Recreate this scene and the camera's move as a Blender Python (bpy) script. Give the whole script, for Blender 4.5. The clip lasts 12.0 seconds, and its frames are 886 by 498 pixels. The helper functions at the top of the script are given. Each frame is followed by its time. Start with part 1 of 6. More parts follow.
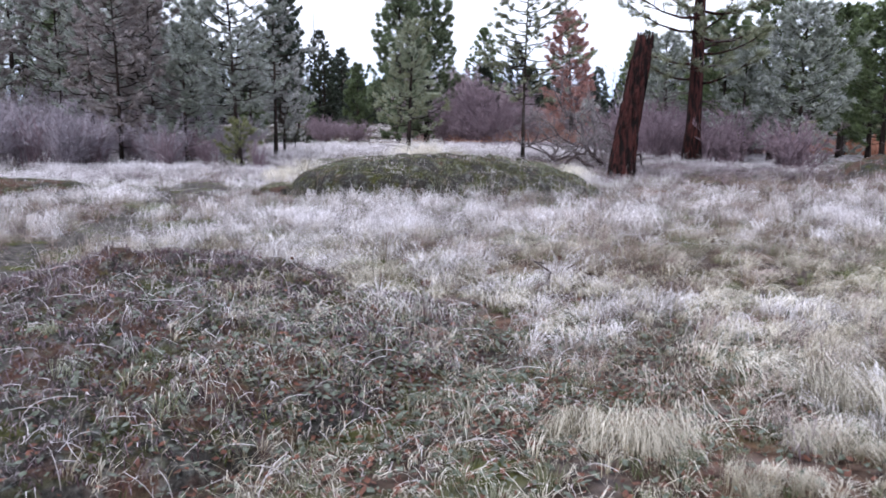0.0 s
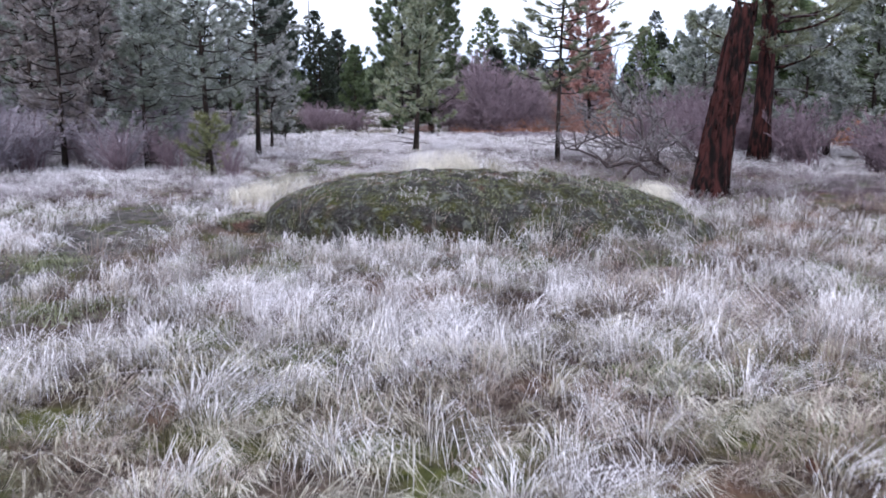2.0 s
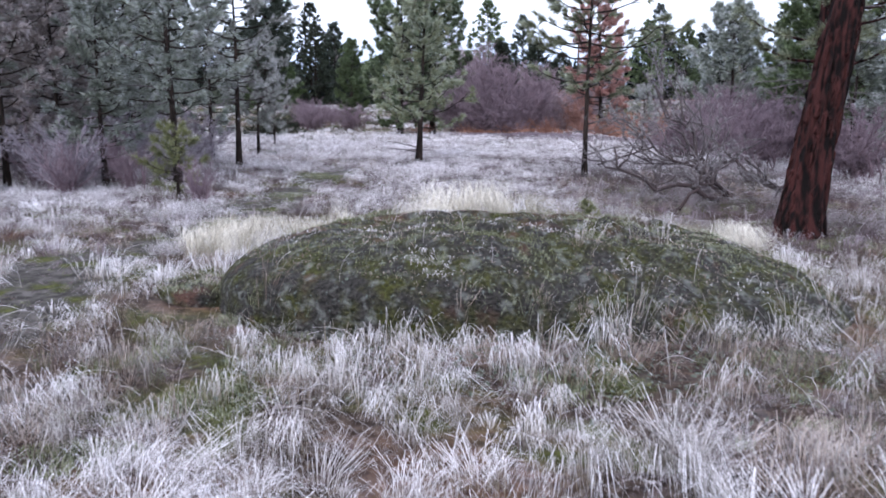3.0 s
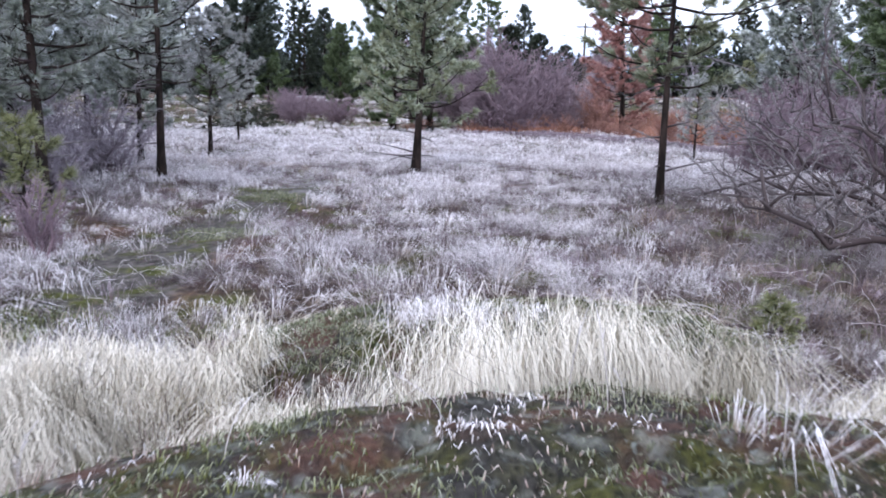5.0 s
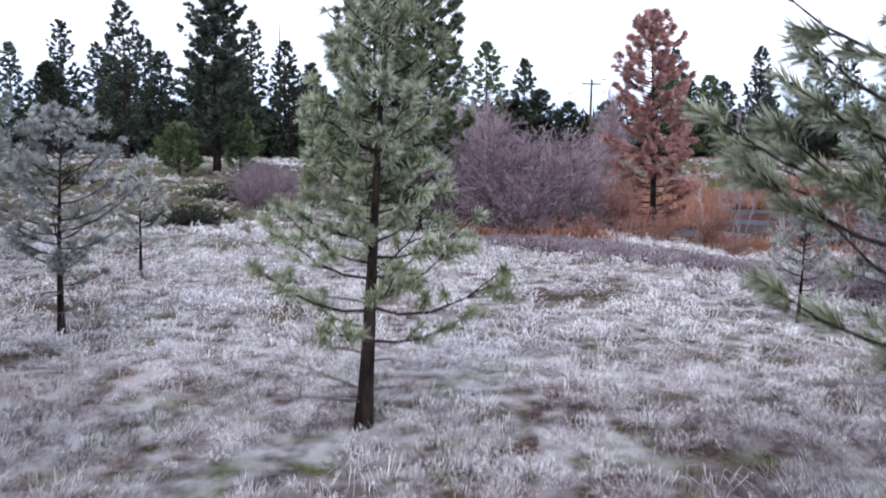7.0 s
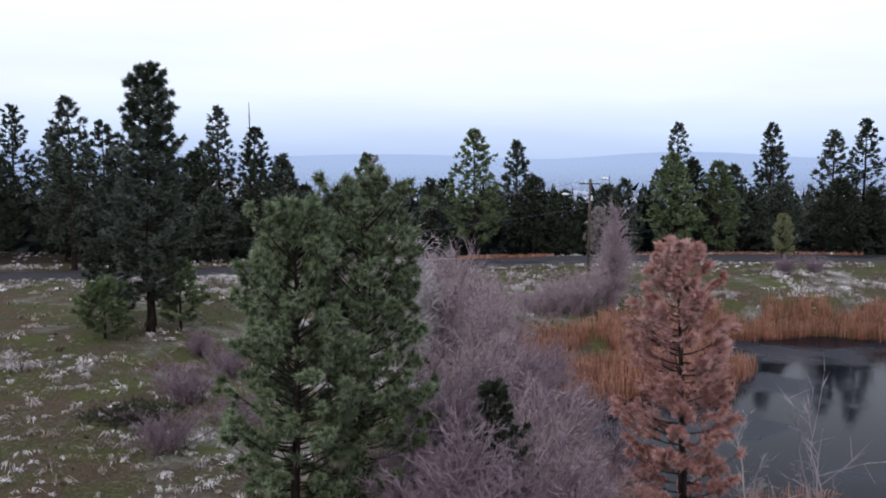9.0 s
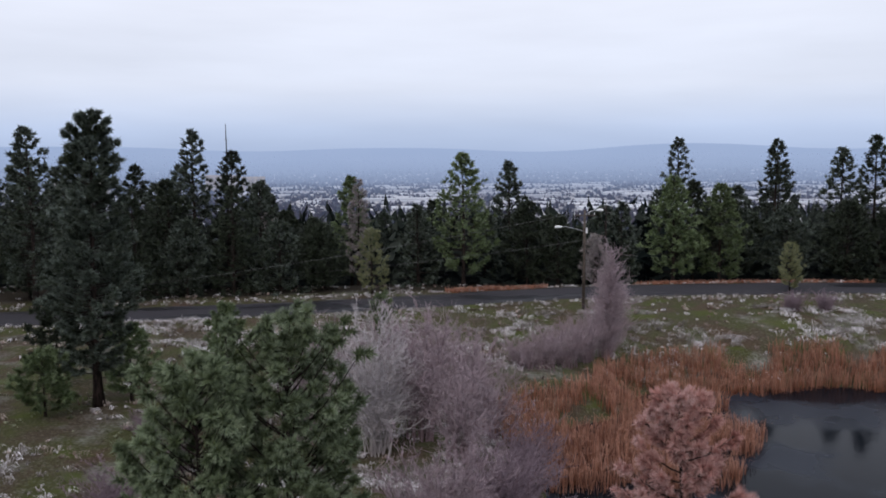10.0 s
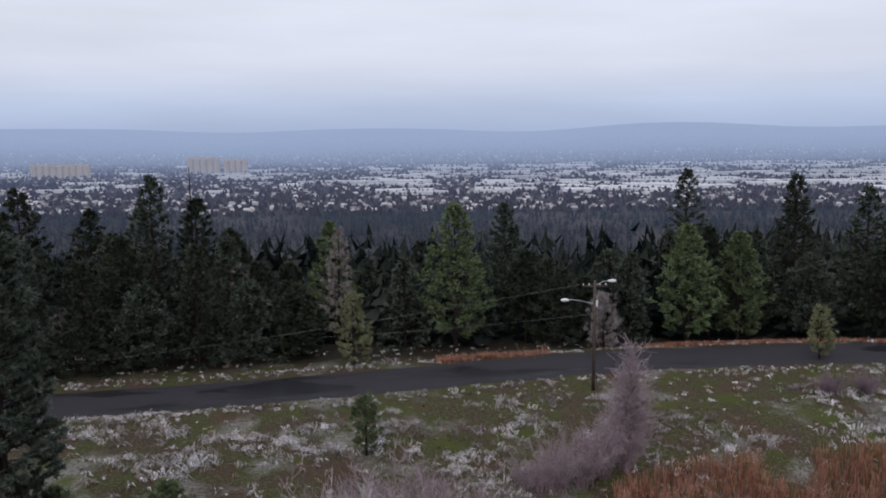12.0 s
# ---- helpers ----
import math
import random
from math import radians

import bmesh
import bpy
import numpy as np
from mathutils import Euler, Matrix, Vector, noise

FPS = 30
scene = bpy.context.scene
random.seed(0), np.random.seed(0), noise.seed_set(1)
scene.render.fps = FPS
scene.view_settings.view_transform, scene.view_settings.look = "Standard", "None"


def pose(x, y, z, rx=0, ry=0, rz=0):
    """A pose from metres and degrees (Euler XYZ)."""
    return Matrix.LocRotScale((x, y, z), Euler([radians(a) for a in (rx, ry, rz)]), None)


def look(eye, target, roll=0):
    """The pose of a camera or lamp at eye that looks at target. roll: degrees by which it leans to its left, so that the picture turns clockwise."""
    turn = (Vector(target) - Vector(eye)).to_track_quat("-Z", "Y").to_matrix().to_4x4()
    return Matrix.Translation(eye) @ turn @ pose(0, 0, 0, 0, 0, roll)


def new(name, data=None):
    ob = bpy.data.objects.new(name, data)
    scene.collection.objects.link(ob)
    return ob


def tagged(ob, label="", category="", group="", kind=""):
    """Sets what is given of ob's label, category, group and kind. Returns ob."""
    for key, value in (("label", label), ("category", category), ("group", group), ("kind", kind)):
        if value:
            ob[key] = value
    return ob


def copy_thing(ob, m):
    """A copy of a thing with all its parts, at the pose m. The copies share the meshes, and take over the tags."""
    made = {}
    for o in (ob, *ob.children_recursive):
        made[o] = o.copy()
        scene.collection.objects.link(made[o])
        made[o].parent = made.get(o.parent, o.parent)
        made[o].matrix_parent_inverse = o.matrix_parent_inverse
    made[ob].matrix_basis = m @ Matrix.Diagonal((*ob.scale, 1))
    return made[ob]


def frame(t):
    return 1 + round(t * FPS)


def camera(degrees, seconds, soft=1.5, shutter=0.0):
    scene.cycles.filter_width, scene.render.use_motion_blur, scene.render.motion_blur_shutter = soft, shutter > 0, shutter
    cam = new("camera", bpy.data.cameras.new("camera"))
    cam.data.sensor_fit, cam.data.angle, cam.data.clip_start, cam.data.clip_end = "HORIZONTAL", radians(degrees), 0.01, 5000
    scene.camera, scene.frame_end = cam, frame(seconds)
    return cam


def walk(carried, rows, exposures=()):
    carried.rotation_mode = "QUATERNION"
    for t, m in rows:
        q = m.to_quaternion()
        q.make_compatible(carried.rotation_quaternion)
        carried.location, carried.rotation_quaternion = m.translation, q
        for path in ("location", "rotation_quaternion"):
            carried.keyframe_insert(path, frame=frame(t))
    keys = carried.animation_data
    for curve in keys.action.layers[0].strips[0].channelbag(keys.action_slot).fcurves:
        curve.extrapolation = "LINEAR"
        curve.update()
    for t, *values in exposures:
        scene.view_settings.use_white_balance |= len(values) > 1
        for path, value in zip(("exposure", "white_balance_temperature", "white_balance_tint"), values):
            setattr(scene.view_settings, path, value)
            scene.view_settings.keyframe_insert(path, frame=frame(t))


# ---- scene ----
cam = camera(55.8, 12.0, 1.8, 0.15)
PATH = [
    (0, (0.372, 0.664, 1.858), (0.382, 2.64, 1.555), -0.2),
    (0.5, (0.295, 1.665, 1.833), (0.306, 3.64, 1.52), -0.1),
    (1, (0.153, 2.813, 1.873), (0.166, 4.787, 1.55), -0.1),
    (1.5, (-0.023, 4.066, 1.949), (-0.007, 6.038, 1.618), -0.1),
    (2, (-0.133, 5.448, 2.118), (-0.117, 7.418, 1.776), -0.3),
    (2.5, (-0.226, 6.925, 2.344), (-0.208, 8.894, 1.994), -0.3),
    (3, (-0.356, 8.556, 2.383), (-0.334, 10.524, 2.025), -0.2),
    (5, (-0.548, 14.654, 2.259), (-0.505, 16.619, 1.887), 0.9),
    (5.5, (-0.454, 16.561, 2.299), (-0.418, 18.525, 1.922), 0.6),
    (6, (-0.368, 18.523, 2.408), (-0.33, 20.487, 2.03), 0.6),
    (6.5, (-0.233, 20.557, 2.611), (-0.194, 22.53, 2.288), 0.3),
    (7, (-0.095, 22.921, 3.86), (-0.049, 24.903, 3.593), 0.8),
    (7.5, (0.079, 25.075, 5.733), (0.13, 27.063, 5.523), 0.8),
    (9.5, (2.09, 35.294, 12.717), (2.139, 37.283, 12.513), 0.0),
    (10, (2.835, 37.745, 14.346), (2.884, 39.732, 14.125), -0.2),
    (10.5, (3.282, 40.136, 16.071), (3.334, 42.121, 15.832), -0.3),
    (11, (3.384, 42.515, 17.627), (3.443, 44.498, 17.378), -0.3),
    (11.5, (3.174, 44.827, 19.252), (3.241, 46.808, 18.99), -0.3),
    (12, (2.659, 47.24, 20.587), (2.744, 49.22, 20.317), -0.5),
]
walk(cam, [(t, look(eye, target, roll)) for t, eye, target, roll in PATH], exposures=[(0, 1.13, 6280, 14), (3, 1.18, 6050, 14), (4.8, 1.34, 6020, 14), (6, 1.20, 5980, 14), (6.6, 1.24, 6020, 13), (7, 1.2, 6150, 12), (7.7, 1.08, 6180, 12), (9.3, 0.39, 6550, 12), (12, 0.06, 6700, 13)])

# ---- world and light ----
def sky_world():
    w = bpy.data.worlds.new("overcast_sky")
    scene.world = w
    w.use_nodes = True
    nt = w.node_tree
    nt.nodes.clear()
    N, L = nt.nodes.new, nt.links.new
    out, bg = N("ShaderNodeOutputWorld"), N("ShaderNodeBackground")
    sky = N("ShaderNodeTexSky")
    sky.sky_type, sky.sun_disc = "NISHITA", False
    sky.sun_elevation, sky.sun_rotation = radians(38), radians(200)
    sky.air_density, sky.dust_density = 1.0, 3.0
    dim = N("ShaderNodeMix")
    dim.data_type, dim.blend_type = "RGBA", "MULTIPLY"
    dim.inputs[0].default_value = 1.0
    dim.inputs[7].default_value = (0.08, 0.08, 0.08, 1)
    L(sky.outputs[0], dim.inputs[6])
    co, sep = N("ShaderNodeTexCoord"), N("ShaderNodeSeparateXYZ")
    L(co.outputs["Generated"], sep.inputs[0])
    ramp = N("ShaderNodeValToRGB")
    els = ramp.color_ramp.elements
    els[0].position, els[0].color = 0.0, (0.41, 0.525, 0.755, 1)
    els[1].position, els[1].color = 1.0, (0.66, 0.71, 0.82, 1)
    for p, c in ((0.03, (0.49, 0.605, 0.83, 1)), (0.08, (0.68, 0.75, 0.90, 1)), (0.2, (0.80, 0.85, 0.97, 1))):
        e = els.new(p)
        e.color = c
    L(sep.outputs[2], ramp.inputs[0])
    mp, cloud = N("ShaderNodeMapping"), N("ShaderNodeTexNoise")
    mp.inputs["Scale"].default_value = (1.0, 1.0, 7.0)
    L(co.outputs["Generated"], mp.inputs[0])
    L(mp.outputs[0], cloud.inputs["Vector"])
    cloud.inputs["Scale"].default_value = 2.2
    cloud.inputs["Detail"].default_value = 5.0
    rng_n = N("ShaderNodeMapRange")
    rng_n.inputs[1].default_value, rng_n.inputs[2].default_value = 0.3, 0.7
    rng_n.inputs[3].default_value, rng_n.inputs[4].default_value = 0.90, 1.06
    L(cloud.outputs["Fac"], rng_n.inputs[0])
    mul = N("ShaderNodeMix")
    mul.data_type, mul.blend_type = "RGBA", "MULTIPLY"
    mul.inputs[0].default_value = 1.0
    L(ramp.outputs[0], mul.inputs[6])
    L(rng_n.outputs[0], mul.inputs[7])
    mix = N("ShaderNodeMix")
    mix.data_type = "RGBA"
    mix.inputs[0].default_value = 0.88
    L(dim.outputs[2], mix.inputs[6])
    L(mul.outputs[2], mix.inputs[7])
    L(mix.outputs[2], bg.inputs[0])
    bg.inputs[1].default_value = 1.0
    L(bg.outputs[0], out.inputs[0])


sky_world()
sun = new("sun", bpy.data.lights.new("sun", "SUN"))
sun.data.energy, sun.data.angle, sun.data.color = 0.7, radians(25), (1.0, 0.97, 0.93)
sun.matrix_world = look((0, 0, 60), (18, 50, 0))
tagged(sun, kind="structure")


# ---- materials ----
class Mat:
    """A small writer of node materials."""

    def __init__(self, name, rough=0.8, spec=0.3):
        self.m = bpy.data.materials.new(name)
        self.m.use_nodes = True
        self.nt = self.m.node_tree
        self.b = self.nt.nodes["Principled BSDF"]
        self.b.inputs["Roughness"].default_value = rough
        self.b.inputs["Specular IOR Level"].default_value = spec
        self.co = self.N("ShaderNodeTexCoord").outputs["Object"]

    def N(self, kind):
        return self.nt.nodes.new(kind)

    def L(self, a, b):
        self.nt.links.new(a, b)

    def noise(self, scale, detail=4.0, vec=None, stretch=None):
        n = self.N("ShaderNodeTexNoise")
        n.inputs["Scale"].default_value, n.inputs["Detail"].default_value = scale, detail
        v = vec or self.co
        if stretch:
            mp = self.N("ShaderNodeMapping")
            mp.inputs["Scale"].default_value = stretch
            self.L(v, mp.inputs[0])
            v = mp.outputs[0]
        self.L(v, n.inputs["Vector"])
        return n.outputs["Fac"]

    def steps(self, fac, lo, hi):
        n = self.N("ShaderNodeMapRange")
        n.inputs[1].default_value, n.inputs[2].default_value = lo, hi
        self.L(fac, n.inputs[0])
        return n.outputs[0]

    def mix(self, fac, a, b, mode="MIX"):
        n = self.N("ShaderNodeMix")
        n.data_type, n.blend_type = "RGBA", mode
        for v, s in ((fac, n.inputs[0]), (a, n.inputs[6]), (b, n.inputs[7])):
            if isinstance(v, (int, float)):
                s.default_value = v
            elif isinstance(v, tuple):
                s.default_value = (*v, 1)
            else:
                self.L(v, s)
        return n.outputs[2]

    def math(self, op, a, b):
        n = self.N("ShaderNodeMath")
        n.operation = op
        for v, s in ((a, n.inputs[0]), (b, n.inputs[1])):
            if isinstance(v, (int, float)):
                s.default_value = v
            else:
                self.L(v, s)
        return n.outputs[0]

    def island(self):
        return self.N("ShaderNodeNewGeometry").outputs["Random Per Island"]

    def chance(self):
        return self.N("ShaderNodeObjectInfo").outputs["Random"]

    def attr(self, name):
        n = self.N("ShaderNodeAttribute")
        n.attribute_name = name
        return n.outputs["Fac"]

    def color(self, c):
        if isinstance(c, tuple):
            self.b.inputs["Base Color"].default_value = (*c, 1)
        else:
            self.L(c, self.b.inputs["Base Color"])
        return self

    def bump(self, h, strength=0.4, dist=0.02):
        n = self.N("ShaderNodeBump")
        n.inputs["Strength"].default_value, n.inputs["Distance"].default_value = strength, dist
        self.L(h, n.inputs["Height"])
        self.L(n.outputs[0], self.b.inputs["Normal"])
        return self


def grass_mat(name, root, mid, frost, amount):
    """Blades with a coloured root and rime towards the tip; colour varies from blade to blade and over the field."""
    m = Mat(name, 0.75, 0.2)
    isl, tip = m.island(), m.attr("tip")
    field = m.steps(m.noise(1.1, 5), 0.42, 0.72)
    body = m.mix(isl, root, mid)
    tone = m.mix(field, body, tuple(0.55 * a + 0.45 * b for a, b in zip(mid, frost)))
    patch = m.steps(m.noise(0.7, 4), 0.30, 0.62)
    f = m.math("MULTIPLY", m.steps(tip, 0.1, 0.75), m.math("ADD", m.math("MULTIPLY", isl, 0.4), amount - 0.22))
    f = m.math("MULTIPLY", f, m.math("ADD", 0.55, m.math("MULTIPLY", patch, 0.45)))
    tuft = m.attr("tone")
    f = m.math("MULTIPLY", f, m.math("ADD", 0.10, m.math("MULTIPLY", tuft, 1.65)))
    tone = m.mix(m.math("SUBTRACT", 0.75, tuft), tone, tuple(0.25 * v for v in root))
    m.color(m.mix(f, tone, frost))
    return m.m


def needle_mat(name, dark, light, frost, amount):
    """Needles: dark inside the tuft, paler new growth, rime on part of the tips."""
    m = Mat(name, 0.6, 0.25)
    isl, tip = m.island(), m.attr("tip")
    clump = m.steps(m.noise(1.6, 3), 0.35, 0.68)
    c = m.mix(isl, dark, light)
    c = m.mix(m.math("MULTIPLY", clump, 0.5), c, light)
    f = m.math("MULTIPLY", m.steps(tip, 0.2, 1.0), m.math("MULTIPLY", m.steps(m.noise(0.9, 3), 0.3, 0.62), amount))
    c = m.mix(f, c, frost)
    hsv = m.N("ShaderNodeHueSaturation")
    m.L(m.math("ADD", 0.82, m.math("MULTIPLY", m.chance(), 0.3)), hsv.inputs["Value"])
    m.L(c, hsv.inputs["Color"])
    m.color(hsv.outputs[0])
    return m.m


def bark_mat(name, dark, light, scale=9.0, relief=0.02):
    m = Mat(name, 0.9, 0.15)
    plates = m.noise(scale, 5, stretch=(1, 1, 0.22))
    fine = m.noise(scale * 6, 3)
    m.color(m.mix(m.steps(plates, 0.42, 0.60), dark, m.mix(m.steps(fine, 0.3, 0.75), light, tuple(0.6 * v for v in light))))
    return m.bump(plates, 0.8, relief).m


def twig_mat(name, a, b, frost, amount):
    m = Mat(name, 0.85, 0.15)
    c = m.mix(m.island(), a, b)
    m.color(m.mix(m.math("MULTIPLY", m.attr("tip"), amount), c, frost))
    return m.m


def ground_mat():
    m = Mat("meadow_soil", 0.95, 0.1)
    big, mid, fine = m.noise(0.22, 4), m.noise(1.3, 5), m.noise(14, 4)
    straw = m.mix(m.steps(fine, 0.35, 0.7), (0.020, 0.013, 0.011), (0.10, 0.073, 0.058))
    moss = m.mix(m.steps(fine, 0.3, 0.7), (0.022, 0.026, 0.008), (0.095, 0.098, 0.030))
    litter = m.mix(m.steps(fine, 0.3, 0.72), (0.04, 0.025, 0.018), (0.17, 0.10, 0.07))
    c = m.mix(m.steps(mid, 0.50, 0.64), straw, moss)
    c = m.mix(m.steps(m.noise(0.8, 4), 0.56, 0.66), c, litter)
    rime = m.math("MULTIPLY", m.steps(m.noise(3.2, 6), 0.5, 0.7), m.steps(big, 0.4, 0.62))
    c = m.mix(m.math("MULTIPLY", rime, 0.15), c, (0.55, 0.53, 0.57))
    worn = m.mix(m.steps(m.noise(9, 5), 0.35, 0.66), (0.028, 0.025, 0.023), (0.115, 0.105, 0.098))
    worn = m.mix(m.steps(m.noise(2.2, 4), 0.52, 0.62), worn, moss)
    c = m.mix(m.steps(m.math("ADD", m.attr("tip"), m.math("MULTIPLY", m.math("SUBTRACT", m.noise(2.0, 4), 0.5), 0.7)), 0.3, 0.6), c, worn)
    sep = m.N("ShaderNodeSeparateXYZ")
    m.L(m.co, sep.inputs[0])
    turf = m.math("MULTIPLY", m.steps(sep.outputs[1], 26, 32), m.steps(sep.outputs[1], 58, 48))
    turf = m.math("MULTIPLY", turf, m.math("MULTIPLY", m.steps(m.noise(2.4, 6), 0.36, 0.6), m.steps(m.noise(0.3, 3), 0.36, 0.52)))
    c = m.mix(m.math("MULTIPLY", turf, 0.45), c, (0.66, 0.63, 0.67))
    side = m.mix(m.steps(m.noise(0.5, 5), 0.42, 0.6), m.mix(m.steps(fine, 0.3, 0.7), (0.025, 0.028, 0.010), (0.086, 0.088, 0.033)), m.mix(m.steps(fine, 0.3, 0.7), (0.026, 0.019, 0.012), (0.098, 0.076, 0.050)))
    side = m.mix(m.math("MULTIPLY", m.steps(m.noise(6.0, 8), 0.52, 0.74), 0.28), side, (0.34, 0.33, 0.31))
    side = m.mix(m.math("MULTIPLY", m.steps(m.noise(0.33, 6), 0.54, 0.64), 0.75), side, m.mix(m.steps(fine, 0.3, 0.7), (0.03, 0.018, 0.013), (0.13, 0.085, 0.065)))
    side = m.mix(m.math("MULTIPLY", m.steps(m.noise(0.21, 7), 0.55, 0.66), 0.6), side, m.mix(m.steps(m.noise(5, 5), 0.35, 0.65), (0.10, 0.095, 0.085), (0.36, 0.35, 0.33)))
    side = m.mix(m.math("MULTIPLY", m.steps(m.noise(0.27, 4, stretch=(1, 1, 3)), 0.58, 0.66), 0.8), side, m.mix(fine, (0.03, 0.04, 0.008), (0.10, 0.12, 0.03)))
    c = m.mix(m.steps(sep.outputs[1], 46, 66), c, side)
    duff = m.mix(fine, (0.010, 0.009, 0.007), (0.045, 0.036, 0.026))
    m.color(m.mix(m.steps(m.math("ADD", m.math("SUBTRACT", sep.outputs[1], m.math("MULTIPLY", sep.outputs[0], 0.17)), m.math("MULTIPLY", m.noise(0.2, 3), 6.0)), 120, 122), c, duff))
    return m.bump(m.math("ADD", fine, mid), 0.7, 0.05).m


def rock_mat(name, moss_amount):
    """Basalt under moss, lichen and a little rime."""
    m = Mat(name, 0.92, 0.15)
    fine, mid, big = m.noise(30, 5), m.noise(4.2, 6), m.noise(1.1, 4)
    sep = m.N("ShaderNodeSeparateXYZ")
    m.L(m.co, sep.inputs[0])
    stone = m.mix(m.steps(fine, 0.3, 0.7), (0.016, 0.015, 0.014), (0.075, 0.068, 0.062))
    moss = m.mix(m.steps(fine, 0.3, 0.7), (0.016, 0.019, 0.005), (0.10, 0.10, 0.026))
    duff = m.mix(fine, (0.05, 0.025, 0.02), (0.2, 0.10, 0.075))
    c = m.mix(m.steps(mid, moss_amount - 0.05, moss_amount + 0.16), moss, stone)
    c = m.mix(m.math("MULTIPLY", m.steps(m.math("ADD", m.noise(3.1, 7), m.math("MULTIPLY", 0.14, m.math("SUBTRACT", m.steps(sep.outputs[1], 16.0, 17.2), 1.0))) if moss_amount > 0.41 else m.noise(3.1, 7), 0.47, 0.62), 0.85), c, duff)
    c = m.mix(m.math("MULTIPLY", m.steps(m.noise(9, 8), 0.54, 0.72), 0.45), c, (0.40, 0.42, 0.39))
    c = m.mix(m.math("MULTIPLY", m.steps(m.noise(24, 5), 0.62, 0.74), 0.5), c, (0.36, 0.42, 0.40))
    m.color(m.mix(m.math("MULTIPLY", big, 0.25), c, (0.05, 0.05, 0.045)))
    return m.bump(m.math("ADD", m.math("MULTIPLY", mid, 1.6), fine), 1.0, 0.09).m


def asphalt_mat():
    m = Mat("asphalt", 0.85, 0.16)
    fine, patch = m.noise(60, 3), m.noise(0.16, 3, stretch=(0.5, 1.2, 1))
    c = m.mix(m.steps(fine, 0.3, 0.7), (0.028, 0.026, 0.031), (0.052, 0.049, 0.056))
    wet = m.steps(patch, 0.52, 0.58)
    m.color(m.mix(wet, c, (0.02, 0.02, 0.024)))
    m.L(m.mix(wet, (0.85, 0.85, 0.85), (0.35, 0.35, 0.35)), m.b.inputs["Roughness"])
    return m.bump(fine, 0.3, 0.01).m


def water_mat():
    m = Mat("pond_water", 0.08, 0.15)
    m.b.inputs["IOR"].default_value = 1.22
    skin = m.steps(m.noise(0.14, 3), 0.5, 0.58)
    m.color(m.mix(skin, (0.006, 0.008, 0.012), (0.022, 0.027, 0.038)))
    m.L(m.mix(skin, (0.06, 0.06, 0.06), (0.3, 0.3, 0.3)), m.b.inputs["Roughness"])
    return m.bump(m.noise(3.0, 3), 0.12, 0.03).m


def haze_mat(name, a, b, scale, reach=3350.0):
    """Far valley things; moist-air haze is painted in as emission that grows with distance."""
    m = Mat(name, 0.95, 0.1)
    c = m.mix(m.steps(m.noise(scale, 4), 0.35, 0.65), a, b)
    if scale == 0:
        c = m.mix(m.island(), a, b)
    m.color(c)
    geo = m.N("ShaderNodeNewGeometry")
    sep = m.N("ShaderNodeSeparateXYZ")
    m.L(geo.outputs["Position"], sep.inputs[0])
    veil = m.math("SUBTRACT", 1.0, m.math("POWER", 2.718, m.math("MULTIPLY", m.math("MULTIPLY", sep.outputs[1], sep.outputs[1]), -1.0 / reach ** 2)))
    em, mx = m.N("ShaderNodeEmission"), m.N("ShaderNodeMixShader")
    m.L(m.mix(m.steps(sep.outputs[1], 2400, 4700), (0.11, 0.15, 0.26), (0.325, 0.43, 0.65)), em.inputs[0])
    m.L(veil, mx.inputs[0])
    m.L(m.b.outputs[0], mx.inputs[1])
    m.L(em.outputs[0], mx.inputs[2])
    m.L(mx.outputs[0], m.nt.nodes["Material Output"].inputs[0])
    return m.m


def plain_mat(name, a, b, scale, rough=0.7, metal=0.0):
    m = Mat(name, rough, 0.3)
    n = m.noise(scale, 4)
    m.color(m.mix(m.steps(n, 0.35, 0.65), a, b))
    m.b.inputs["Metallic"].default_value = metal
    return m.bump(n, 0.2, 0.01).m


FROST = (0.93, 0.90, 0.95)
M_SOIL, M_ROAD, M_WATER = ground_mat(), asphalt_mat(), water_mat()
M_ROCK, M_ROCK_B = rock_mat("mossy_basalt", 0.42), rock_mat("littered_basalt", 0.40)
M_FROSTGRASS = grass_mat("rimed_grass", (0.10, 0.075, 0.05), (0.40, 0.33, 0.25), FROST, 1.15)
M_DRYGRASS = grass_mat("dry_grass", (0.075, 0.035, 0.025), (0.27, 0.17, 0.125), (0.66, 0.59, 0.55), 0.6)
M_GREENGRASS = grass_mat("low_green_grass", (0.036, 0.044, 0.008), (0.16, 0.17, 0.032), (0.50, 0.52, 0.44), 0.42)
M_REED = grass_mat("cattail_reed", (0.10, 0.03, 0.018), (0.42, 0.155, 0.08), (0.62, 0.38, 0.30), 0.4)
M_LITTER = grass_mat("leaf_litter", (0.026, 0.012, 0.013), (0.15, 0.068, 0.070), (0.56, 0.50, 0.58), 0.5)
M_STRAW = grass_mat("lodged_straw", (0.14, 0.11, 0.06), (0.50, 0.43, 0.28), (0.90, 0.86, 0.79), 0.7)
M_RIMEFORB = grass_mat("rimed_forbs", (0.045, 0.024, 0.024), (0.20, 0.145, 0.15), (0.94, 0.91, 0.95), 1.3)
M_STALK = twig_mat("weed_stalk", (0.16, 0.12, 0.10), (0.30, 0.25, 0.22), FROST, 0.9)
M_PINE = needle_mat("pine_needles", (0.018, 0.032, 0.013), (0.105, 0.145, 0.052), (0.38, 0.46, 0.30), 0.5)
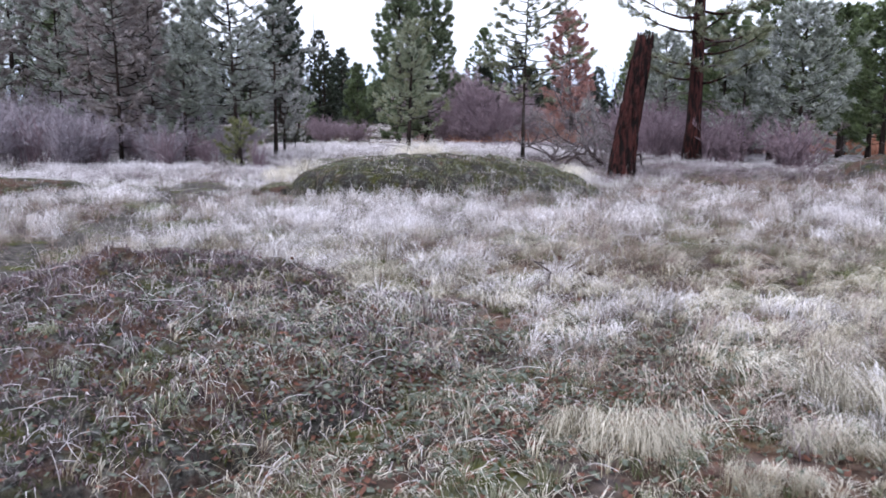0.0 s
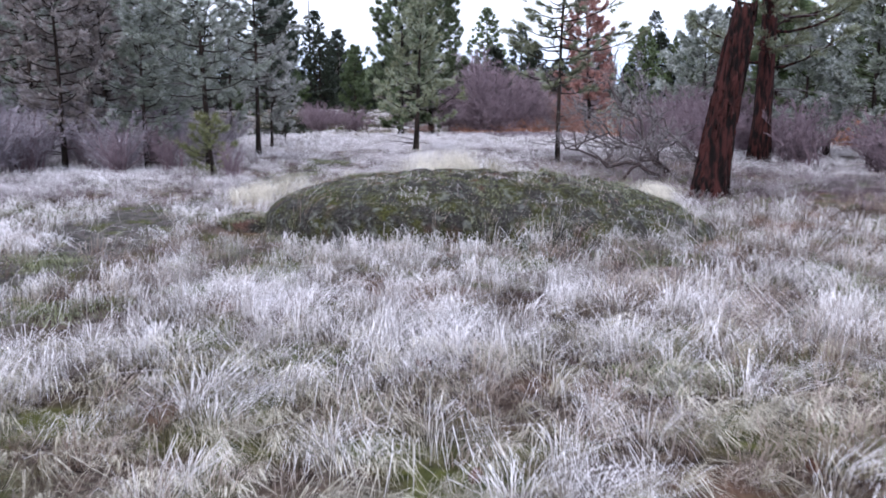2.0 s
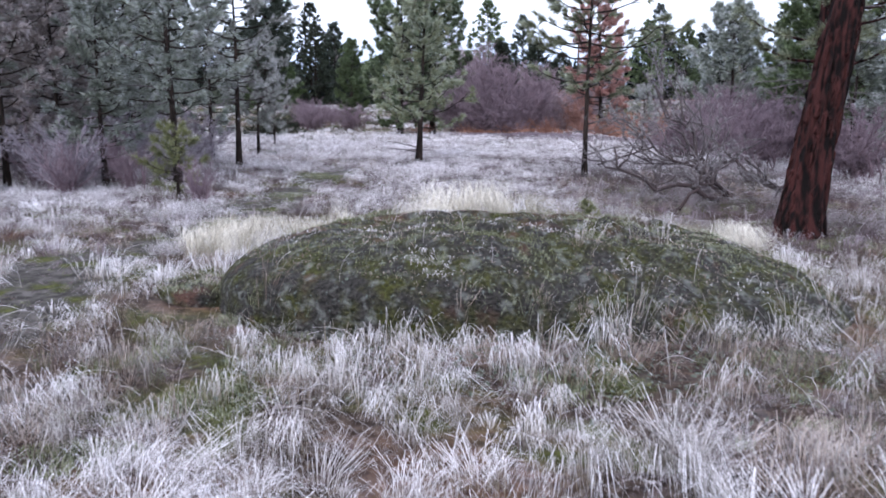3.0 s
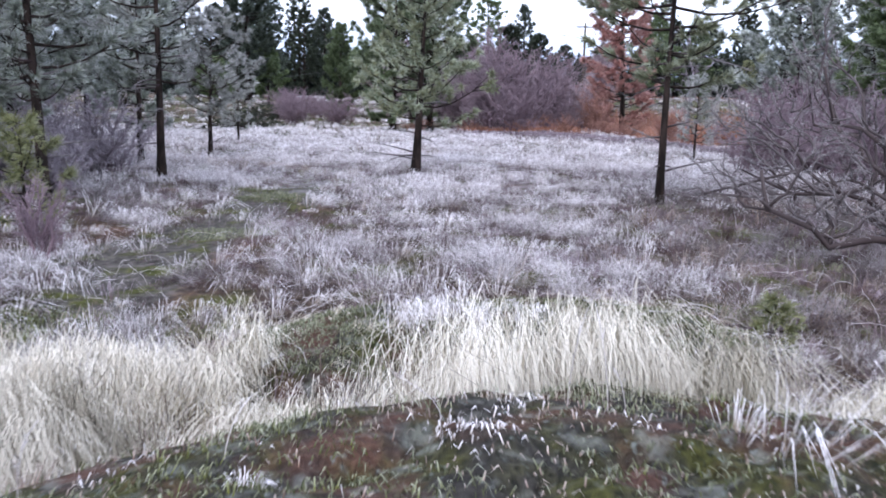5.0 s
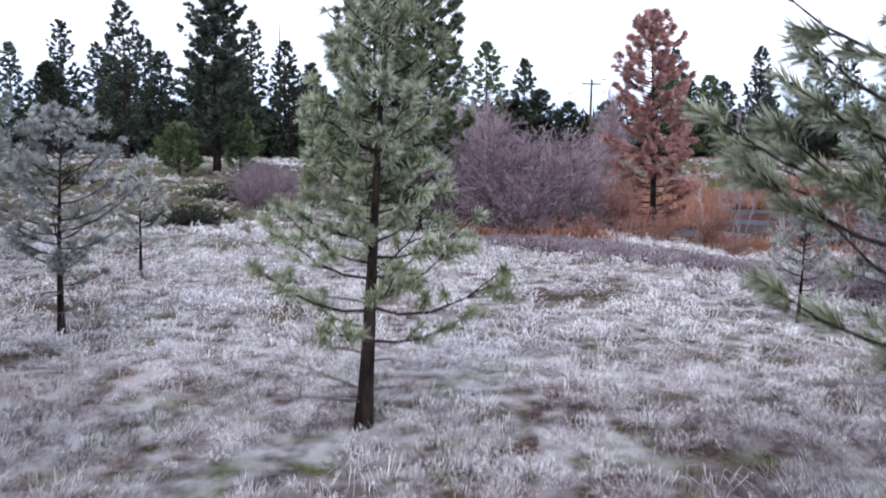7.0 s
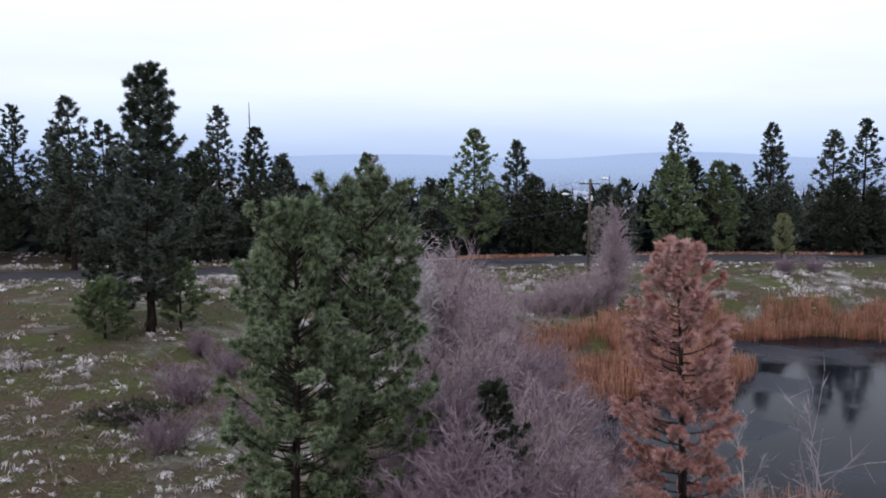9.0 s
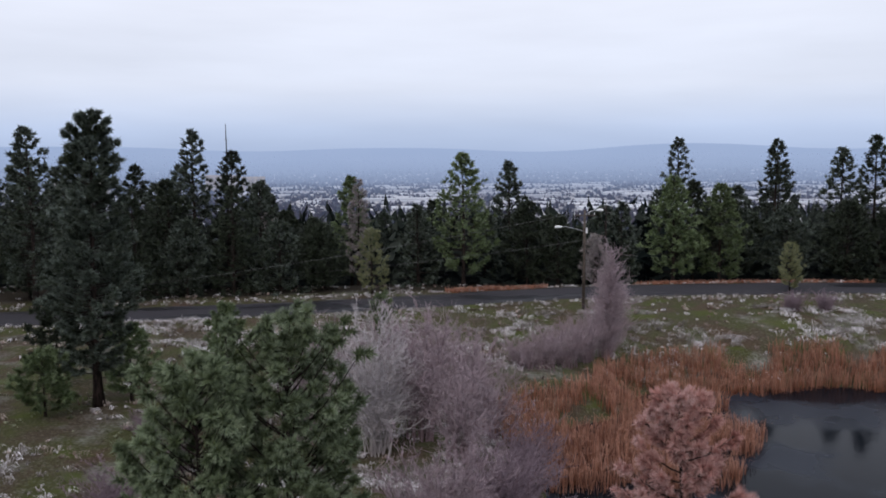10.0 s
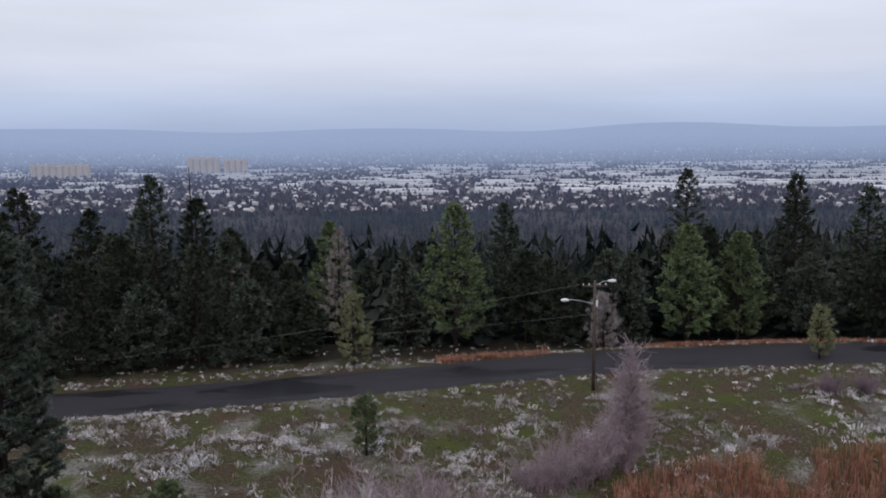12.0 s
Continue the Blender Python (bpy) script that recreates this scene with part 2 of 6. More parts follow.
M_PINE_KNOB = needle_mat("tufted_pine_needles", (0.010, 0.020, 0.009), (0.095, 0.125, 0.05), (0.44, 0.53, 0.36), 0.75)
M_PINE_RIME = needle_mat("rimed_pine_needles", (0.055, 0.064, 0.033), (0.26, 0.275, 0.155), (0.60, 0.66, 0.55), 0.95)
M_PINE_WHITE = needle_mat("white_rimed_needles", (0.13, 0.135, 0.12), (0.32, 0.33, 0.30), (0.72, 0.72, 0.75), 0.95)
# near-black copy of the pine needles, with shade put into the colour
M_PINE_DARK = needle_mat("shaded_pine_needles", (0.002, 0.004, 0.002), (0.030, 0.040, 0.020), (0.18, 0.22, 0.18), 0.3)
M_PINE_OLIVE = needle_mat("olive_pine_needles", (0.05, 0.06, 0.02), (0.22, 0.225, 0.095), (0.50, 0.53, 0.40), 0.6)
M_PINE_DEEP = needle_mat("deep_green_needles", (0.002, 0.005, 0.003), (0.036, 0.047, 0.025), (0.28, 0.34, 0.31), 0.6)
M_RUST = needle_mat("rust_needles", (0.18, 0.068, 0.056), (0.44, 0.215, 0.185), (0.66, 0.48, 0.46), 0.85)
M_BROWNNEEDLE = needle_mat("withered_needles", (0.09, 0.072, 0.066), (0.26, 0.22, 0.205), (0.60, 0.56, 0.60), 0.8)
M_PINE_DUSK = needle_mat("grey_green_needles", (0.055, 0.068, 0.050), (0.26, 0.29, 0.23), (0.66, 0.69, 0.70), 1.0)
M_BARK = bark_mat("pine_bark", (0.012, 0.009, 0.008), (0.05, 0.035, 0.03))
M_BARK_RED = bark_mat("ponderosa_bark", (0.006, 0.004, 0.004), (0.066, 0.022, 0.020), 13.0, 0.08)
M_TWIG = twig_mat("grey_twigs", (0.085, 0.066, 0.076), (0.24, 0.20, 0.225), (0.60, 0.56, 0.65), 0.55)
M_TWIG_PURPLE = twig_mat("purple_twigs", (0.062, 0.036, 0.043), (0.185, 0.122, 0.142), (0.50, 0.415, 0.485), 0.5)
M_TWIG_ROSE = twig_mat("rose_grey_twigs", (0.105, 0.068, 0.076), (0.28, 0.20, 0.22), (0.62, 0.53, 0.58), 0.55)
M_TWIG_PALE = twig_mat("pale_birch_twigs", (0.22, 0.19, 0.19), (0.40, 0.36, 0.36), (0.66, 0.63, 0.66), 0.6)
M_TWIG_RED = twig_mat("red_brown_twigs", (0.15, 0.06, 0.045), (0.32, 0.15, 0.11), (0.52, 0.40, 0.38), 0.35)
M_DEADWOOD = twig_mat("dead_wood", (0.018, 0.012, 0.012), (0.065, 0.045, 0.045), (0.66, 0.63, 0.66), 0.6)
M_POLE = plain_mat("pole_wood", (0.05, 0.038, 0.032), (0.10, 0.078, 0.064), 6)
M_STEEL = plain_mat("galvanised_steel", (0.42, 0.43, 0.45), (0.55, 0.56, 0.58), 20, 0.45, 0.8)
M_LAMP = plain_mat("lamp_cover", (0.75, 0.76, 0.78), (0.85, 0.86, 0.88), 8, 0.35)
M_WIRE = plain_mat("wire_alloy", (0.10, 0.10, 0.105), (0.15, 0.15, 0.155), 5, 0.5)
M_CONE = plain_mat("pine_cone_scales", (0.05, 0.022, 0.015), (0.16, 0.07, 0.045), 60)
M_FALLEN = plain_mat("fallen_leaves", (0.055, 0.022, 0.016), (0.20, 0.085, 0.058), 9)
M_LEAF = plain_mat("low_leaves", (0.035, 0.045, 0.025), (0.15, 0.17, 0.14), 25)


# ---- mesh writing ----
class Geo:
    """Triangles gathered from arrays and written as one mesh, with a value "tip" from root to end and a value "tone" for each tuft."""

    def __init__(self):
        self.v, self.t, self.a, self.o, self.n = [], [], [], [], 0

    def add(self, verts, tris, tip=None, tone=None):
        verts = np.asarray(verts, np.float32).reshape(-1, 3)
        self.v.append(verts)
        self.t.append(np.asarray(tris, np.int32).reshape(-1, 3) + self.n)
        self.a.append(np.zeros(len(verts), np.float32) if tip is None else np.asarray(tip, np.float32).ravel())
        self.o.append(np.full(len(verts), 0.5, np.float32) if tone is None else np.asarray(tone, np.float32).ravel())
        self.n += len(verts)

    def mesh(self, name, smooth=False):
        v, t, a = np.concatenate(self.v), np.concatenate(self.t), np.concatenate(self.a)
        me = bpy.data.meshes.new(name)
        me.vertices.add(len(v))
        me.vertices.foreach_set("co", v.ravel())
        me.loops.add(3 * len(t))
        me.loops.foreach_set("vertex_index", t.ravel())
        me.polygons.add(len(t))
        me.polygons.foreach_set("loop_start", np.arange(0, 3 * len(t), 3, dtype=np.int32))
        me.polygons.foreach_set("loop_total", np.full(len(t), 3, dtype=np.int32))
        me.polygons.foreach_set("use_smooth", np.full(len(t), smooth))
        me.attributes.new("tip", "FLOAT", "POINT").data.foreach_set("value", a)
        me.attributes.new("tone", "FLOAT", "POINT").data.foreach_set("value", np.concatenate(self.o))
        me.update()
        me.validate()
        return me

    def tube(self, pts, radii, sides=6, tip0=0.0, tip1=0.0, cap=True):
        pts, radii = np.asarray(pts, float), np.asarray(radii, float)
        n = len(pts)
        d = np.gradient(pts, axis=0)
        d /= np.linalg.norm(d, axis=1, keepdims=True) + 1e-9
        ref = np.where(np.abs(d[:, 2:3]) > 0.9, [[1.0, 0, 0]], [[0, 0, 1.0]])
        u = np.cross(d, ref)
        u /= np.linalg.norm(u, axis=1, keepdims=True) + 1e-9
        w = np.cross(d, u)
        ang = np.arange(sides) * 2 * np.pi / sides
        ring = pts[:, None] + radii[:, None, None] * (np.cos(ang)[None, :, None] * u[:, None] + np.sin(ang)[None, :, None] * w[:, None])
        i, j = np.meshgrid(np.arange(n - 1), np.arange(sides), indexing="ij")
        k = (j + 1) % sides
        a, b, c, e = i * sides + j, i * sides + k, (i + 1) * sides + k, (i + 1) * sides + j
        tris = np.concatenate([np.stack([a, b, c], -1).reshape(-1, 3), np.stack([a, c, e], -1).reshape(-1, 3)])
        verts = ring.reshape(-1, 3)
        tips = np.repeat(np.linspace(tip0, tip1, n), sides)
        if cap:
            verts = np.concatenate([verts, pts[:1], pts[-1:]])
            tips = np.r_[tips, tip0, tip1]
            q = np.arange(sides)
            tris = np.concatenate([tris, np.stack([np.full(sides, n * sides), (q + 1) % sides, q], -1),
                                   np.stack([np.full(sides, n * sides + 1), (n - 1) * sides + q, (n - 1) * sides + (q + 1) % sides], -1)])
        self.add(verts, tris, tips)

    def spikes(self, base, tip, width, tip0=0.0, tip1=1.0):
        """Many three-sided cones from base to tip."""
        base, tip = np.asarray(base, float), np.asarray(tip, float)
        n = len(base)
        d = tip - base
        d /= np.linalg.norm(d, axis=1, keepdims=True) + 1e-9
        ref = np.where(np.abs(d[:, 2:3]) > 0.9, [[1.0, 0, 0]], [[0, 0, 1.0]])
        u = np.cross(d, ref)
        u /= np.linalg.norm(u, axis=1, keepdims=True) + 1e-9
        w = np.cross(d, u)
        width = np.broadcast_to(np.asarray(width, float).reshape(-1, 1), (n, 1))
        ring = [base + width * (math.cos(a) * u + math.sin(a) * w) for a in (0, 2.09, 4.19)]
        verts = np.stack([*ring, tip], 1)
        o = 4 * np.arange(n)[:, None, None]
        tris = o + np.array([[0, 1, 3], [1, 2, 3], [2, 0, 3]])[None]
        tips = np.tile([0.0, 0.0, 0.0, 1.0], (n, 1)) * (tip1 - tip0) + tip0
        self.add(verts, tris, tips)

    def slivers(self, base, tip, width, tip0=0.0, tip1=1.0):
        """Many thin far twigs, one narrow triangle each."""
        base, tip = np.asarray(base, float), np.asarray(tip, float)
        n = len(base)
        d = tip - base
        u = np.cross(d, np.stack([np.sin(np.arange(n) * 2.4), np.cos(np.arange(n) * 2.4), 0.3 * np.ones(n)], -1))
        u *= np.asarray(width, float) / (np.linalg.norm(u, axis=1, keepdims=True) + 1e-9)
        self.add(np.stack([base - u, base + u, tip], 1), 3 * np.arange(n)[:, None, None] + np.array([[0, 1, 2]])[None], np.tile([tip0, tip0, tip1], (n, 1)))

    def needles(self, rng, centre, way, length, count, width, spread=0.9, tip_shift=0.0):
        """Tufts: at each centre, slim needles that fan out round the twig's way."""
        n = len(centre)
        rnd = rng.normal(size=(n, count, 3))
        rnd /= np.linalg.norm(rnd, axis=2, keepdims=True)
        d = way[:, None] + spread * rnd
        d /= np.linalg.norm(d, axis=2, keepdims=True) + 1e-9
        ln = length * rng.uniform(0.7, 1.15, (n, count, 1))
        side = np.cross(d, rng.normal(size=(n, count, 3)))
        side /= np.linalg.norm(side, axis=2, keepdims=True) + 1e-9
        c = centre[:, None] + way[:, None] * rng.uniform(-0.45, 0.25, (n, count, 1)) * length
        verts = np.stack([c + side * width, c + d * ln, c + d * ln * 0.25 - side * width], 2)
        o = 3 * np.arange(n * count).reshape(n, count, 1, 1)
        tris = o + np.array([[0, 1, 2]])[None, None]
        tips = np.broadcast_to(np.array([0.0, 1.0, 0.2]), (n, count, 3))
        self.add(verts, tris, tips)

    def blades(self, rng, base, height, lean, width, tone=None, fine=False):
        """Grass blades: a bent strip that narrows to a point."""
        n = len(base)
        az = np.arctan2(lean[:, 1], lean[:, 0]) + rng.normal(0, 0.5, n) + np.pi / 2
        side = np.stack([np.cos(az), np.sin(az), np.zeros(n)], -1) * width[:, None]
        up = np.zeros((n, 3))
        up[:, 2] = height
        l3 = np.concatenate([lean, np.zeros((n, 1))], 1)
        mid = base + 0.78 * up + 0.38 * l3
        end = base + l3
        end[:, 2] = base[:, 2] + np.maximum(height * (1.05 - 0.6 * np.linalg.norm(lean, axis=1) / (height + 1e-6)), height * 0.12)
        if fine:
            low = base + 0.5 * up + 0.10 * l3
            high = base + 0.5 * l3
            high[:, 2] = base[:, 2] + 0.92 * height
            high, mid = 0.5 * (high + mid) + 0.12 * l3, low
            verts = np.stack([base - side, base + side, mid - 0.9 * side, mid + 0.9 * side, high - 0.7 * side, high + 0.7 * side, end], 1)
            o = 7 * np.arange(n)[:, None, None]
            tris = o + np.array([[0, 1, 3], [0, 3, 2], [2, 3, 5], [2, 5, 4], [4, 5, 6]])[None]
            self.add(verts, tris, np.tile([0.0, 0.0, 0.4, 0.4, 0.75, 0.75, 1.0], (n, 1)), None if tone is None else np.repeat(tone, 7))
            return
        verts = np.stack([base - side, base + side, mid - 0.8 * side, mid + 0.8 * side, end], 1)
        o = 5 * np.arange(n)[:, None, None]
        tris = o + np.array([[0, 1, 3], [0, 3, 2], [2, 3, 4]])[None]
        tips = np.tile([0.0, 0.0, 0.6, 0.6, 1.0], (n, 1))
        self.add(verts, tris, tips, None if tone is None else np.repeat(tone, 5))

    def box(self, c, s, turn=0.0):
        v = np.array([[x, y, z] for z in (0, 1) for y in (-0.5, 0.5) for x in (-0.5, 0.5)]) * s
        ca, sa = math.cos(turn), math.sin(turn)
        v = np.stack([v[:, 0] * ca - v[:, 1] * sa, v[:, 0] * sa + v[:, 1] * ca, v[:, 2]], -1) + c
        q = [(0, 2, 3, 1), (4, 5, 7, 6), (0, 1, 5, 4), (1, 3, 7, 5), (3, 2, 6, 7), (2, 0, 4, 6)]
        self.add(v, [t for a, b, d, e in q for t in ((a, b, d), (a, d, e))])


def thing(name, at, label, category, group="", kind="", turn=0.0):
    ob = new(name)
    ob.matrix_basis = pose(*at, 0, 0, turn)
    ob.empty_display_size = 0.2
    return tagged(ob, label, category, group, kind)


def part(name, geo, material, parent=None, label="", smooth=False, kind=""):
    me = geo.mesh(name, smooth) if isinstance(geo, Geo) else geo
    me.materials.clear()
    me.materials.append(material)
    ob = new(name, me)
    ob.parent = parent
    return tagged(ob, label, kind=kind)


# ---- the lie of the land ----
def sm(a, b, v):
    t = np.clip((v - a) / (b - a), 0, 1)
    return t * t * (3 - 2 * t)


def waves(x, y, s, ph=0.0):
    """Soft irregular waves of about unit height."""
    return (np.sin(x * s + 1.3 * np.sin(y * s * 0.7 + ph) + ph) + np.sin(y * s * 1.27 + 1.1 * np.sin(x * s * 0.9 - ph) + 2 * ph)
            + np.sin((x + y) * s * 0.61 + 3 * ph)) / 2.2


ROAD_X = [-400, -60, -22, -7, 2, 11, 20, 31, 43, 80, 400]
ROAD_Y = [60, 102.5, 107.8, 110.4, 111.6, 113.4, 115.0, 115.8, 116.0, 113, 60]


def road_y(x):
    return sum(np.interp(x + d, ROAD_X, ROAD_Y) for d in (-8, -4, 0, 4, 8)) / 5


def road_z(x):
    return 1.15 + 0.55 * sm(-15, 22, x)


def pond_d(x, y):
    """Under 1 inside the pond."""
    a = np.sqrt(((x - 28) / 19.0) ** 2 + ((y - 73.5) / 20.0) ** 2)
    b = np.sqrt(((x - 11) / 3.6) ** 2 + ((y - 68) / 9.0) ** 2)
    return np.minimum(a, b) + 0.05 * waves(x, y, 0.5, 0.7)


PROFILE_Y = [-600, -40, 0, 10, 20, 30, 38, 50, 62, 75, 90, 100, 105, 120, 127, 160, 250, 420, 700, 1000, 3900, 4500, 4950]
PROFILE_Z = [-4, 0.1, 0.3, 0.42, 0.6, 0.58, 0.48, 0.36, 0.1, 0.0, 0.2, 0.8, 1.2, 1.35, 0.6, -8, -34, -75, -104, -110, -110, -60, 45]


def land(x, y):
    x, y = np.asarray(x, float), np.asarray(y, float)
    z = np.interp(y, PROFILE_Y, PROFILE_Z)
    z = z + 1.0 * sm(-4, -16, x) * sm(52, 74, y) * (1 - sm(92, 104, y))
    z = z - 0.55 * sm(5.5, 13, x) * sm(18, 28, y) * (1 - sm(95, 102, y))
    near = 1 - sm(150, 400, y)
    z = z + near * (0.07 * waves(x, y, 0.9, 0.4) + 0.03 * waves(x, y, 2.7, 1.9)) + 0.25 * waves(x, y, 0.16, 2.2) * sm(25, 70, np.abs(x) + 0.4 * np.abs(y - 20)) * near
    pd = pond_d(x, y)
    z = z + (np.minimum(z, -2.4) - z) * (1 - sm(0.86, 1.28, pd))
    off = np.abs(y - road_y(x))
    z = z + (road_z(x) - z) * (1 - sm(3.3, 5.6, off)) * (np.abs(x) < 380)
    far = sm(3800, 4900, y)
    z = z + far * (28 * np.exp(-((x - 1560) / 620) ** 2) + 30 * np.exp(-((x + 2300) / 900) ** 2) + 14 * waves(x, y, 0.004, 1.0))
    return z - 0.02


class Mound:
    """A low dome of rock; height above the sheet of ground at x, y."""

    def __init__(self, x, y, rx, ry, h, rough, turn=0.0, power=0.75, west=None, square=2.0):
        self.x, self.y, self.rx, self.ry, self.h, self.rough, self.turn, self.power, self.west, self.square = x, y, rx, ry, h, rough, turn, power, west or power, square

    def reach(self, x, y):
        c, s = math.cos(self.turn), math.sin(self.turn)
        u, v = (x - self.x) * c + (y - self.y) * s, (y - self.y) * c - (x - self.x) * s
        return (np.abs(u / self.rx) ** self.square + np.abs(v / self.ry) ** self.square) ** (1 / self.square) * (1 + 0.07 * np.sin(3 * np.arctan2(v, u) + self.x))

    def top(self, x, y):
        d = self.reach(x, y)
        dome = np.clip(1 - d * d, -0.35, 1)
        power = self.power + (self.west - self.power) * sm(0.6, -0.6, x - self.x)
        dome = np.sign(dome) * np.abs(dome) ** power
        lumps = self.rough * (waves(x, y, 2.6, self.x) + 0.6 * waves(x, y, 6.3, self.y) + 0.75 * waves(x, y, 13.0, self.x) + 0.35 * waves(x, y, 31.0, self.y) - 1.2 * np.exp(-(waves(x, y, 3.7, 1.7) / 0.12) ** 2))
        lumps = lumps + 0.7 * self.rough * np.sin(34 * self.h * dome + 2.5 * waves(x, y, 1.3, self.y))
        base = land(self.x, self.y)
        return np.where(d < 1.15, base + self.h * dome + lumps * np.clip(1.15 - d, 0, 1), -99.0)


MAIN_MOUND = Mound(0.66, 16.6, 2.85, 1.72, 0.74, 0.055, -0.02, 0.72, 0.28, 2.6)
BACK_MOUND = Mound(-0.05, 19.85, 1.8, 0.8, 0.31, 0.04, 0.05, 0.6)
FIRST_MOUND = Mound(-1.75, 5.9, 2.5, 2.1, 0.36, 0.045, 0.35, 0.6)
CROWN = Mound(-1.75, 6.9, 1.45, 0.95, 0.47, 0.045, 0.1, 0.45)
LEDGE = Mound(-2.5, 16.25, 0.5, 0.34, 0.17, 0.03, 0.1, 0.2)
SLAB = Mound(-7.6, 16.6, 1.5, 0.8, 0.28, 0.03, -0.2, 0.5)
RIGHT_ROCK = Mound(11.2, 20.6, 1.7, 1.2, 0.50, 0.04, 0.2)
MOUNDS = [MAIN_MOUND, BACK_MOUND, FIRST_MOUND, CROWN, LEDGE, SLAB, RIGHT_ROCK]


def surface(x, y):
    z = land(x, y)
    for m in MOUNDS:
        z = np.maximum(z, m.top(x, y))
    return z


TRAIL_Y = [2, 8.9, 12.7, 16.4, 18.4, 21, 24.1, 26.8, 29.4, 30.8, 34]
TRAIL_X = [-4.6, -3.9, -4.15, -4.25, -4.0, -3.4, -3.25, -2.9, -2.75, -1.9, -0.2]


def trail_d(x, y):
    return np.abs(x - np.interp(y, TRAIL_Y, TRAIL_X)) + 0.25 * waves(x, y, 1.4, 0.2) + np.where(y > 32, 9, 0)


# ---- ground, rocks, road, pond ----
def lines(lo, hi, step, out_lo, out_hi, grow):
    mid = list(np.arange(lo, hi + 0.01, step))
    up, s = [], step
    while (up[-1] if up else hi) < out_hi:
        s *= grow
        up.append((up[-1] if up else hi) + s)
    dn, s = [], step
    while (dn[-1] if dn else lo) > out_lo:
        s *= grow
        dn.append((dn[-1] if dn else lo) - s)
    return np.array(dn[::-1] + mid + up)


def sheet(xs, ys, height, mark=None):
    g = Geo()
    X, Y = np.meshgrid(xs, ys, indexing="xy")
    nx, ny = len(xs), len(ys)
    j, i = np.meshgrid(np.arange(ny - 1), np.arange(nx - 1), indexing="ij")
    a = j * nx + i
    g.add(np.stack([X, Y, height(X, Y)], -1), np.concatenate([np.stack([a, a + 1, a + nx + 1], -1).reshape(-1, 3), np.stack([a, a + nx + 1, a + nx], -1).reshape(-1, 3)]), mark(X, Y) if mark else None)
    return g


def ground():
    xs = lines(-16, 16, 0.5, -4800, 4800, 1.13)
    ys = np.concatenate([lines(-2, 46, 0.45, -600, -2, 1.25)[:-1], np.arange(46, 128, 1.0), lines(128, 130, 1.0, 128, 900, 1.09)[1:]])
    ys = ys[np.concatenate([[True], np.diff(ys) > 0.05])]
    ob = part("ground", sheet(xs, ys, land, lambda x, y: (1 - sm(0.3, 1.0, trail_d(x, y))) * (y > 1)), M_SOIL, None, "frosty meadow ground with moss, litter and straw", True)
    tagged(ob, category="ground", kind="structure")
    far = np.geomspace(ys[-1], 4950, 60)
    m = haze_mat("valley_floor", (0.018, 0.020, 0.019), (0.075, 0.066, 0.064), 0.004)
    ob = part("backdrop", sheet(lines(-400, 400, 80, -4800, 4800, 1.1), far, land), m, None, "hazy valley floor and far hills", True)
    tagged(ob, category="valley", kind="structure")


ROCKS = []


def rock(m, name, label, material, n=72, rings=26):
    g = Geo()
    a = np.linspace(0, 2 * np.pi, n, endpoint=False)
    r = np.linspace(0, 1.13, rings)[1:] ** 0.85
    c, s = math.cos(m.turn), math.sin(m.turn)
    wide = (np.abs(np.cos(a)) ** m.square + np.abs(np.sin(a)) ** m.square) ** (-1 / m.square)
    U, V = np.outer(r, wide * np.cos(a)) * m.rx, np.outer(r, wide * np.sin(a)) * m.ry
    X, Y = m.x + U * c - V * s, m.y + U * s + V * c
    Z = m.top(X, Y)
    Z = np.where(Z < -50, land(m.x, m.y) - 0.4 * m.h, Z)
    k = len(r)
    i, j = np.meshgrid(np.arange(k - 1), np.arange(n), indexing="ij")
    p, q = i * n + j, i * n + (j + 1) % n
    top = np.array([[m.x, m.y, float(m.top(np.array(m.x), np.array(m.y)))]])
    fan = np.stack([np.full(n, k * n), np.arange(n), (np.arange(n) + 1) % n], -1)
    g.add(np.concatenate([np.stack([X, Y, Z], -1).reshape(-1, 3), top]),
          np.concatenate([np.stack([p, p + n, q + n], -1).reshape(-1, 3), np.stack([p, q + n, q], -1).reshape(-1, 3), fan]))
    ob = part(name, g, material, None, label, True)
    ROCKS.append((m, tagged(ob, category="rock")))


def road():
    xs = np.arange(-120, 130, 1.5)
    g = Geo()
    cross = np.array([-3.25, -3.1, -1.5, 0, 1.5, 3.1, 3.25])
    lift = np.array([-0.06, 0.02, 0.05, 0.07, 0.05, 0.02, -0.06])
    X = np.repeat(xs[:, None], 7, 1)
    wob = 0.12 * np.sin(xs * 0.9)[:, None] * (np.abs(cross) > 3)
    Y, Z = road_y(xs)[:, None] + cross + wob, road_z(xs)[:, None] + lift
    n = len(xs)
    i, j = np.meshgrid(np.arange(n - 1), np.arange(6), indexing="ij")
    a = i * 7 + j
    g.add(np.stack([X, Y, Z], -1), np.concatenate([np.stack([a, a + 7, a + 8], -1).reshape(-1, 3), np.stack([a, a + 8, a + 1], -1).reshape(-1, 3)]))
    tagged(part("road", g, M_ROAD, None, "narrow grey asphalt road with damp patches", True), category="road", kind="structure")


def pond():
    g = sheet(np.linspace(4, 52, 30), np.linspace(48, 98, 30), lambda x, y: 0 * x - 1.72)
    tagged(part("water", g, M_WATER, None, "dark still pond water with thin ice", True), category="pond", kind="structure")


